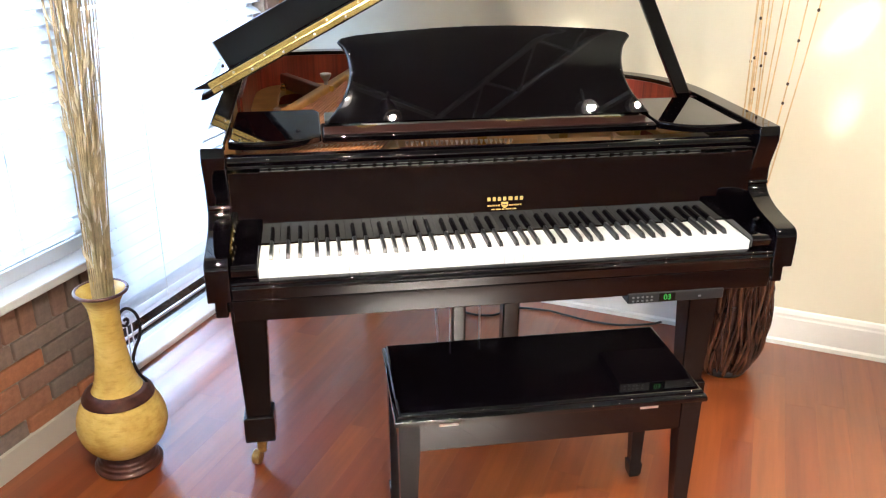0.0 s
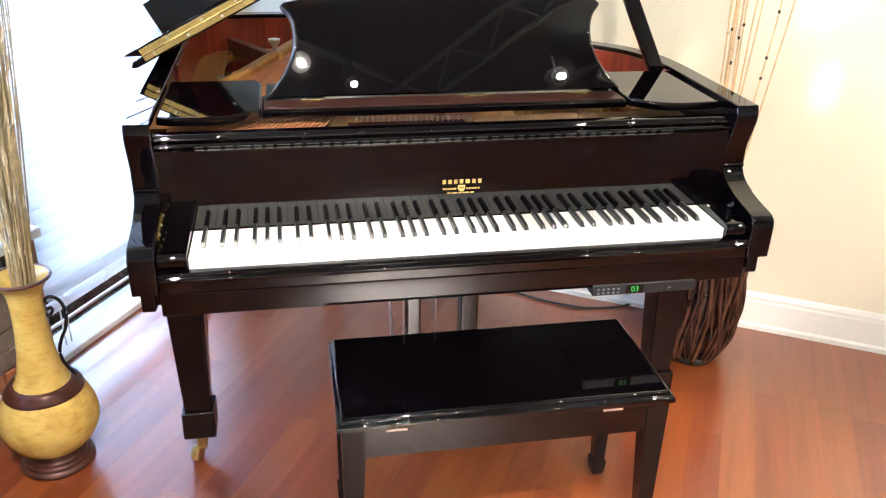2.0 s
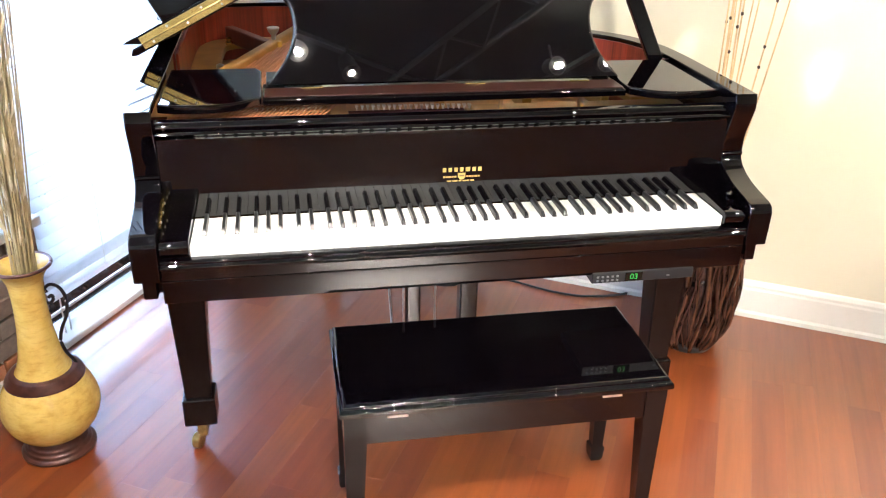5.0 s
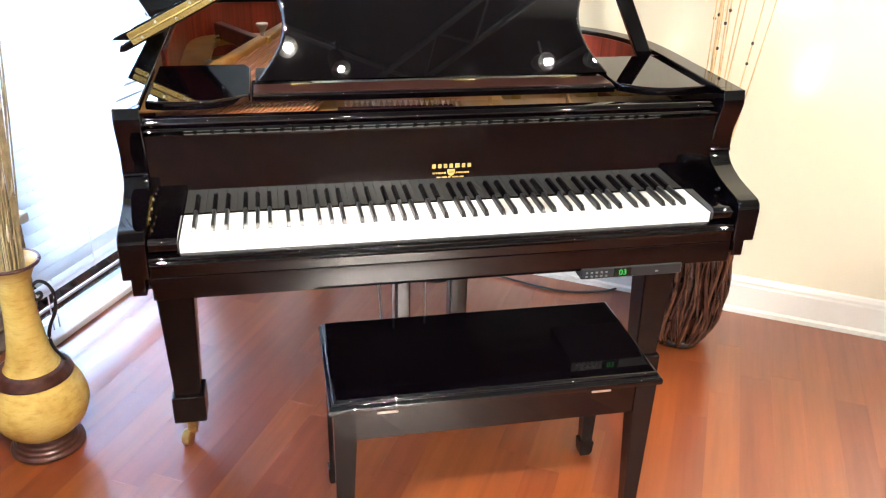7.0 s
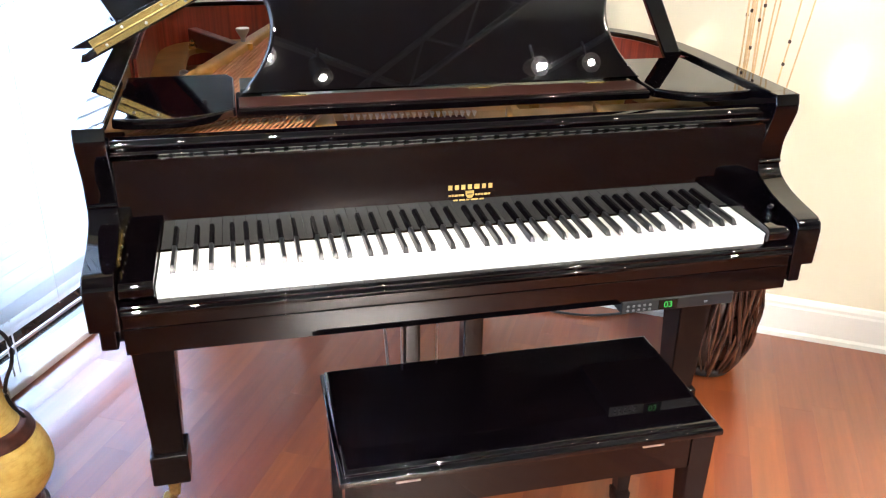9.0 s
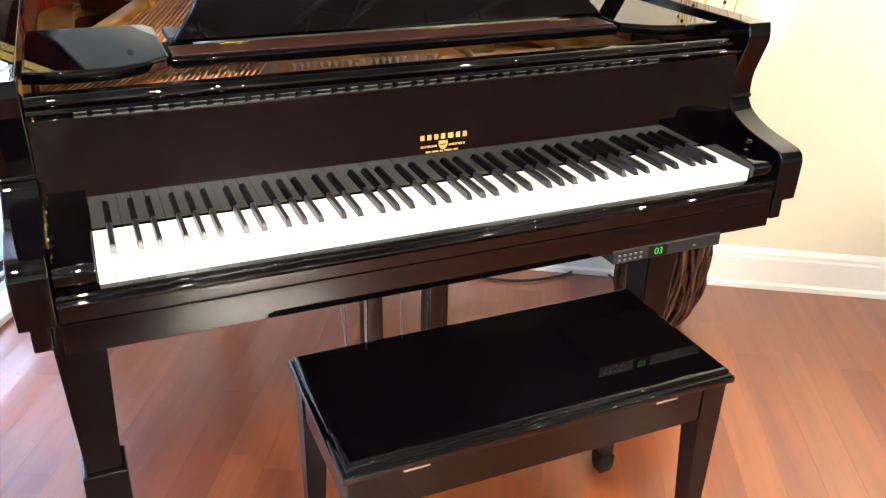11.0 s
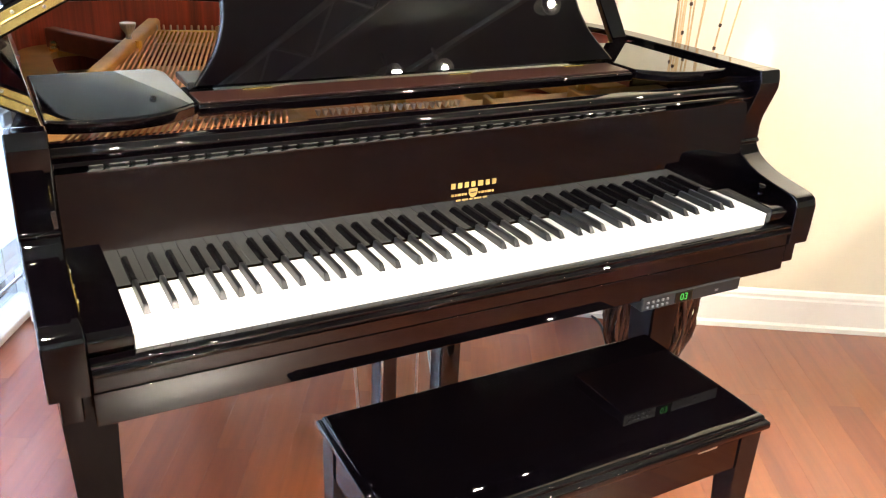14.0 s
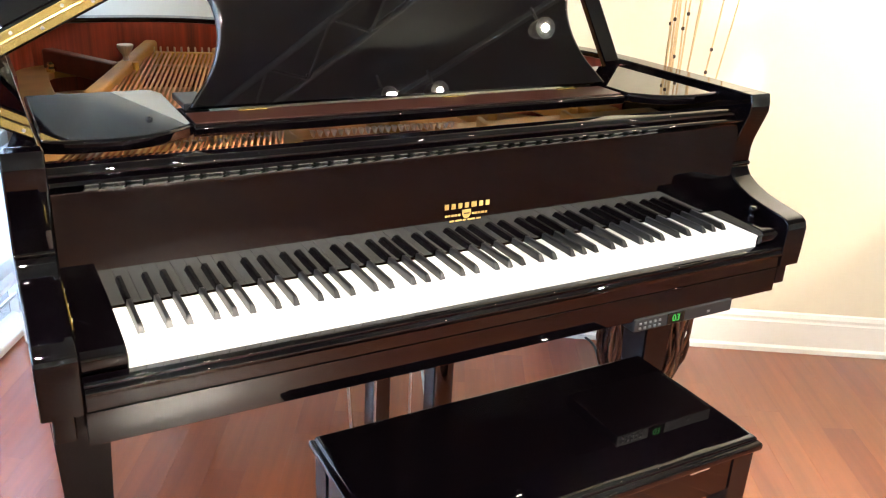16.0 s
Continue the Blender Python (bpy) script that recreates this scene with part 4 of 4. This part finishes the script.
# ---- floor vase with reeds ----
def vase():
    cx, cy = -0.445, 0.33
    t = thing("floor_vase", "ochre glazed floor vase with brown collar", "vase", at=(cx, cy, 0))
    foot = [(0.090, 0), (0.095, 0.004), (0.095, 0.010), (0.088, 0.014), (0.084, 0.017), (0.086, 0.021), (0.082, 0.025), (0.077, 0.028), (0.079, 0.032), (0.075, 0.037), (0.070, 0.041), (0.072, 0.046), (0.066, 0.053), (0.060, 0.058)]
    part("foot", lathe(foot, 48), M_COLLAR, t, "brown bronze foot", smooth=True)
    body = [(0.060, 0.052), (0.085, 0.064), (0.108, 0.09), (0.122, 0.125), (0.124, 0.155), (0.116, 0.19), (0.100, 0.222), (0.085, 0.24), (0.066, 0.262), (0.052, 0.31), (0.044, 0.37),
            (0.040, 0.43), (0.040, 0.48), (0.044, 0.515), (0.056, 0.54), (0.066, 0.552), (0.068, 0.558), (0.062, 0.558), (0.040, 0.52), (0.034, 0.44), (0.034, 0.4)]
    part("body", lathe(smooth_line(body, 3), 56), M_GLAZE, t, smooth=True)
    part("collar", lathe([(0.0965, 0.2285), (0.0995, 0.230), (0.0985, 0.234), (0.0945, 0.2365), (0.0955, 0.240), (0.0905, 0.2425), (0.0915, 0.246), (0.0860, 0.2485), (0.0865, 0.2515), (0.0800, 0.2545), (0.0735, 0.256)], 48), M_COLLAR, t, "brown collar band", smooth=True)
    ring = [(0.0675 * math.cos(2 * math.pi * k / 48), 0.0675 * math.sin(2 * math.pi * k / 48), 0.5575) for k in range(49)]
    part("rim", tube(ring, 0.0048, 8), M_COLLAR, t, smooth=True)
    # iron scroll handle
    hp = [(0.050, 0.456), (0.058, 0.461), (0.062, 0.451), (0.052, 0.440), (0.038, 0.448), (0.037, 0.472), (0.058, 0.492), (0.082, 0.479), (0.094, 0.445),
          (0.088, 0.40), (0.070, 0.365), (0.060, 0.33), (0.066, 0.295), (0.084, 0.262), (0.090, 0.247)]
    pts = [(a * 0.88, a * 0.2, z) for a, z in smooth_line(hp, 4)]
    part("handle", tube(pts, 0.0045, 8), M_IRON, t, "dark iron scroll handle", smooth=True)
    r = thing("dried_reeds", "bundle of tan dried reeds standing in the vase", "dried plant", at=(cx, cy, 0))
    rnd = random.Random(5)
    for i in range(46):
        a, q = rnd.uniform(0, 2 * math.pi), 0.026 * rnd.random() ** 0.6
        x0, y0 = q * math.cos(a), q * math.sin(a)
        lean = 0.9 + 2.2 * rnd.random()
        h = rnd.uniform(1.55, 1.95)
        drift = Vector((rnd.uniform(0.0, 0.085), 0.03))
        pts = []
        for k in range(9):
            f = k / 8
            pts.append((x0 * (1 + lean * f * 0.7) + drift.x * f + 0.004 * math.sin(7 * f + i), y0 * (1 + lean * f * 0.7) + drift.y * f + 0.004 * math.cos(6 * f + i), 0.42 + (h - 0.42) * f))
        part("reed", tube(pts, [0.0025 - 0.0013 * k / 8 for k in range(9)], 5), M_REED, r)
    husk = bmesh.new()
    for i in range(120):
        a, z = rnd.uniform(0, 2 * math.pi), rnd.uniform(0.6, 1.7)
        q = rnd.uniform(0.005, 0.02) + 0.025 * (z - 0.5)
        p = Vector((q * math.cos(a) + 0.034 * (z - 0.42), q * math.sin(a), z))
        tube([p, p + Vector((0.012 * math.cos(a), 0.012 * math.sin(a), 0.025)), p + Vector((0.016 * math.cos(a), 0.016 * math.sin(a), 0.055))], [0.0008, 0.0042, 0.0006], 4, husk)
    part("husk", husk, M_HUSK, r, kind="stuff")


vase()


# ---- woven basket with sticks ----
def basket():
    cx, cy = 1.518, 0.582
    t = thing("wicker_basket", "tall dark brown woven wicker floor basket", "basket", at=(cx, cy, 0))
    prof = smooth_line([(0.072, 0.0), (0.088, 0.025), (0.108, 0.065), (0.123, 0.12), (0.131, 0.20), (0.130, 0.28), (0.123, 0.37), (0.110, 0.46), (0.098, 0.54), (0.092, 0.60)], 4)
    part("liner", lathe([(r - 0.010, z) for r, z in prof], 32), M_WICKER, t, smooth=True)
    part("base_ring", lathe([(0.074, 0), (0.082, 0.003), (0.088, 0.014), (0.092, 0.028), (0.084, 0.032)], 36), M_PLASTIC, t, smooth=True)
    rnd = random.Random(3)
    n = 72
    for i in range(n):
        a0 = 2 * math.pi * i / n + rnd.uniform(-0.03, 0.03)
        ph, lean = rnd.uniform(0, 6.28), (0.42 if i % 2 else -0.36) * rnd.uniform(0.5, 1.1)
        amp = rnd.uniform(0.05, 0.12)
        r0 = rnd.uniform(0.0034, 0.0075)
        pts = []
        for k, (r, z) in enumerate(prof[::2]):
            a = a0 + amp * math.sin(z * 14 + ph) + lean * (z - 0.3)
            rr = r + 0.006 * math.sin(z * 24 + ph + i * math.pi) + (0.003 if i % 2 else -0.001)
            pts.append((rr * math.cos(a), rr * math.sin(a), max(z, 0.012)))
        part("wicker_strand", tube(pts, [r0 * (0.8 + 0.4 * rnd.random()) for _ in pts], 6), M_WICKER2 if i % 3 == 0 else M_WICKER, t, smooth=True)
    part("top_ring", lathe([(0.086, 0.59), (0.096, 0.592), (0.100, 0.60), (0.096, 0.61), (0.086, 0.61)], 36), M_WICKER, t, smooth=True)
    s = thing("bamboo_sticks", "pale bamboo sticks with dark buds standing in the basket", "dried plant", at=(1.52, 0.615, 0))
    fan = [(-0.02, -0.03), (-0.012, 0.0), (-0.004, 0.005), (0.004, -0.01), (0.012, 0.02), (0.03, 0.05), (0.05, -0.02), (0.085, 0.01), (0.13, 0.0), (0.17, -0.03), (0.01, -0.05)]
    for i, (fx, fy) in enumerate(fan):
        fx -= 0.018
        x0, y0 = rnd.uniform(-0.025, 0.025), rnd.uniform(-0.025, 0.025)
        pts = [(x0 + (fx * 1.35 - x0 * 0.3) * (k / 6) ** 1.15 * 0.855 + 0.004 * math.sin(k * 2 + i), y0 - fx * 0.7 * (k / 6) + (fy - y0 * 0.3) * k / 6, 0.2 + 1.75 * k / 6) for k in range(7)]
        o = part("stick", tube(pts, [0.0030 - 0.0002 * k for k in range(7)], 6), M_STICK, s, smooth=True)
        for k in range(3):
            f = rnd.uniform(0.35, 0.95)
            j = min(5, int(f * 6))
            u = f * 6 - j
            p = Vector(pts[j]).lerp(Vector(pts[j + 1]), u)
            bd = lathe([(0.001, -0.006), (0.0042, -0.002), (0.0042, 0.003), (0.001, 0.007)], 8, p)
            part("bud", bd, M_BUD, o)


basket()


# ---- player control box under the key bed ----
def control_box():
    t = thing("player_control_box", "slim charcoal control box with green display", "control box", at=(0, 0, 0))
    part("body", box(0.903, 1.158, -0.022, 0.15, 0.588, 0.6155, 0.003), M_PLASTIC, t)
    y = -0.0225
    for r in range(2):
        for c in range(5):
            part("button", box(0.914 + c * 0.0122, 0.9195 + c * 0.0122, y - 0.0015, y + 0.001, 0.593 + r * 0.010, 0.5975 + r * 0.010, 0.0006), M_BUTTON, t)
    disp = part("display", box(0.985, 1.028, y - 0.001, y + 0.001, 0.5905, 0.613, 0.0005), M_DISPLAY, t)
    f = bpy.data.curves.new("digits", 'FONT')
    f.body, f.size, f.align_x, f.align_y, f.extrude = "03", 0.0205, 'CENTER', 'CENTER', 0.0002
    tmp = new("digits", f)
    bpy.context.view_layer.update()
    me = bpy.data.meshes.new_from_object(tmp.evaluated_get(bpy.context.evaluated_depsgraph_get()))
    bpy.data.objects.remove(tmp)
    me.materials.clear()
    me.materials.append(M_GREEN)
    dg = new("digits", me)
    dg.parent = disp
    dg.matrix_world = Matrix.Translation((1.0065, y - 0.0015, 0.6018)) @ Matrix.Rotation(radians(90), 4, 'X')
    part("sensor", box(1.090, 1.097, y - 0.001, y + 0.001, 0.597, 0.601), M_BUTTON, t)
    cable = smooth_line([(1.15, 0.14, 0.60), (1.24, 0.20, 0.598), (1.262, 0.335, 0.56), (1.268, 0.345, 0.35), (1.30, 0.40, 0.10), (1.40, 0.58, 0.008), (1.54, 0.82, 0.006), (1.50, 0.94, 0.006), (1.40, 0.917, 0.006), (1.27, 0.926, 0.006), (1.165, 0.976, 0.006), (1.085, 1.04, 0.006), (1.02, 1.09, 0.006), (0.90, 1.13, 0.006), (0.80, 1.08, 0.006), (0.70, 1.12, 0.006), (0.62, 1.25, 0.006)], 8)
    c = part("power_cable", tube(cable, 0.0045, 7), M_WIRE, smooth=True)
    tagged(c, "black power cable trailing over the floor", "cable")


control_box()


# ---- floor planks, laid square to the cream wall ----
def planks():
    rnd = random.Random(11)
    ax = radians(61.0)                       # heading of the boards
    m = Matrix.Translation((0.6, 0.0, 0)) @ Matrix.Rotation(ax, 4, 'Z')
    w = 0.092
    lens = [0.3, 0.45, 0.6, 0.9, 1.2]
    meshes = {q: mesh_of("plank", box(0.00015, q - 0.00015, 0.00015, w - 0.00015, -0.0038, 0.0), M_FLOOR) for q in lens}
    rest = bmesh.new()
    near, far = [], []
    ux, uy = math.cos(ax), math.sin(ax)
    for row in range(-64, 42):
        x = -6.6 - rnd.uniform(0, 1.2)
        while x < 3.0:
            q = rnd.choice(lens)
            whole = q
            e = m @ Vector((x, (row + 0.5) * w, 0))
            room = (0.10 - ((e.x - CORNER.x) * 0.519 + (e.y - CORNER.y) * 0.855)) / (ux * 0.519 + uy * 0.855)
            if room <= 0.02:
                break
            q = min(q, room)
            p = m @ Vector((x + q / 2, (row + 0.5) * w, 0))
            inside = (p.x - WX) * UY - (p.y - WY) * UX > -0.05 and (p.x - CORNER.x) * 0.519 + (p.y - CORNER.y) * 0.855 < 0.1
            if inside and -2.66 < p.x < 5.4 and -5.3 < p.y < 3.0:
                d = (p - Vector((0.75, 0.0, 0))).length
                (near if d < 2.4 and q == whole else far).append((d, x, row, q))
            x += whole
    near.sort()
    for d, x, row, q in near[:300]:
        o = new("plank", meshes[q])
        o.parent = floor_base
        o.matrix_world = m @ Matrix.Translation((x, row * w, 0))
    for d, x, row, q in near[300:] + far:
        b = box(x + 0.00015, x + q - 0.00015, row * w + 0.00015, row * w + w - 0.00015, -0.0038, 0.0)
        vs = [rest.verts.new(v.co) for v in b.verts]
        b.verts.index_update()
        for f in b.faces:
            rest.faces.new([vs[v.index] for v in f.verts])
        b.free()
    o = part("far_planks", rest, M_FLOOR_FAR, floor_base, kind="stuff")
    o.matrix_world = m


planks()


# ---- bricks ----
def bricks():
    rnd = random.Random(4)
    lw, lh = 0.205, 0.062
    me = mesh_of("brick", box(0.004, lw - 0.004, 0.0, 0.05, 0.004, lh - 0.004, 0.0025, 1), M_BRICK)
    half_me = mesh_of("brick", box(0.004, lw / 2 - 0.004, 0.0, 0.05, 0.004, lh - 0.004, 0.0025, 1), M_BRICK)
    sol = mesh_of("brick", box(0.004, lh - 0.004, 0.0, 0.05, 0.004, 0.105, 0.0025, 1), M_BRICK)
    base = Matrix.Translation((WX, WY, 0)) @ Matrix.Rotation(ROTW, 4, 'Z')

    def lay(me_, s, z, parent):
        o = new("brick", me_)
        o.parent = parent
        o.matrix_world = base @ Matrix.Translation((s, rnd.uniform(-0.0015, 0.0015), z))
    for c in range(5):
        z = 0.072 + c * lh
        s = S1 - 0.002
        first = c % 2
        while s > -1.5:
            q, mm = (lw / 2, half_me) if first else (lw, me)
            first = 0
            s -= q
            lay(mm, s, z, sillwall)
    s = S1 - 0.002
    while s > -1.5:
        s -= lh
        lay(sol, s, 0.382, sillwall)
    for c in range(36):
        z = 0.06 + c * lh
        if z > 2.2:
            break
        lay(half_me, S2 + (0.0 if c % 2 else lw / 2), z, pier)
        lay(half_me, S2 + (lw / 2 if c % 2 else 0.0), z, pier)


bricks()
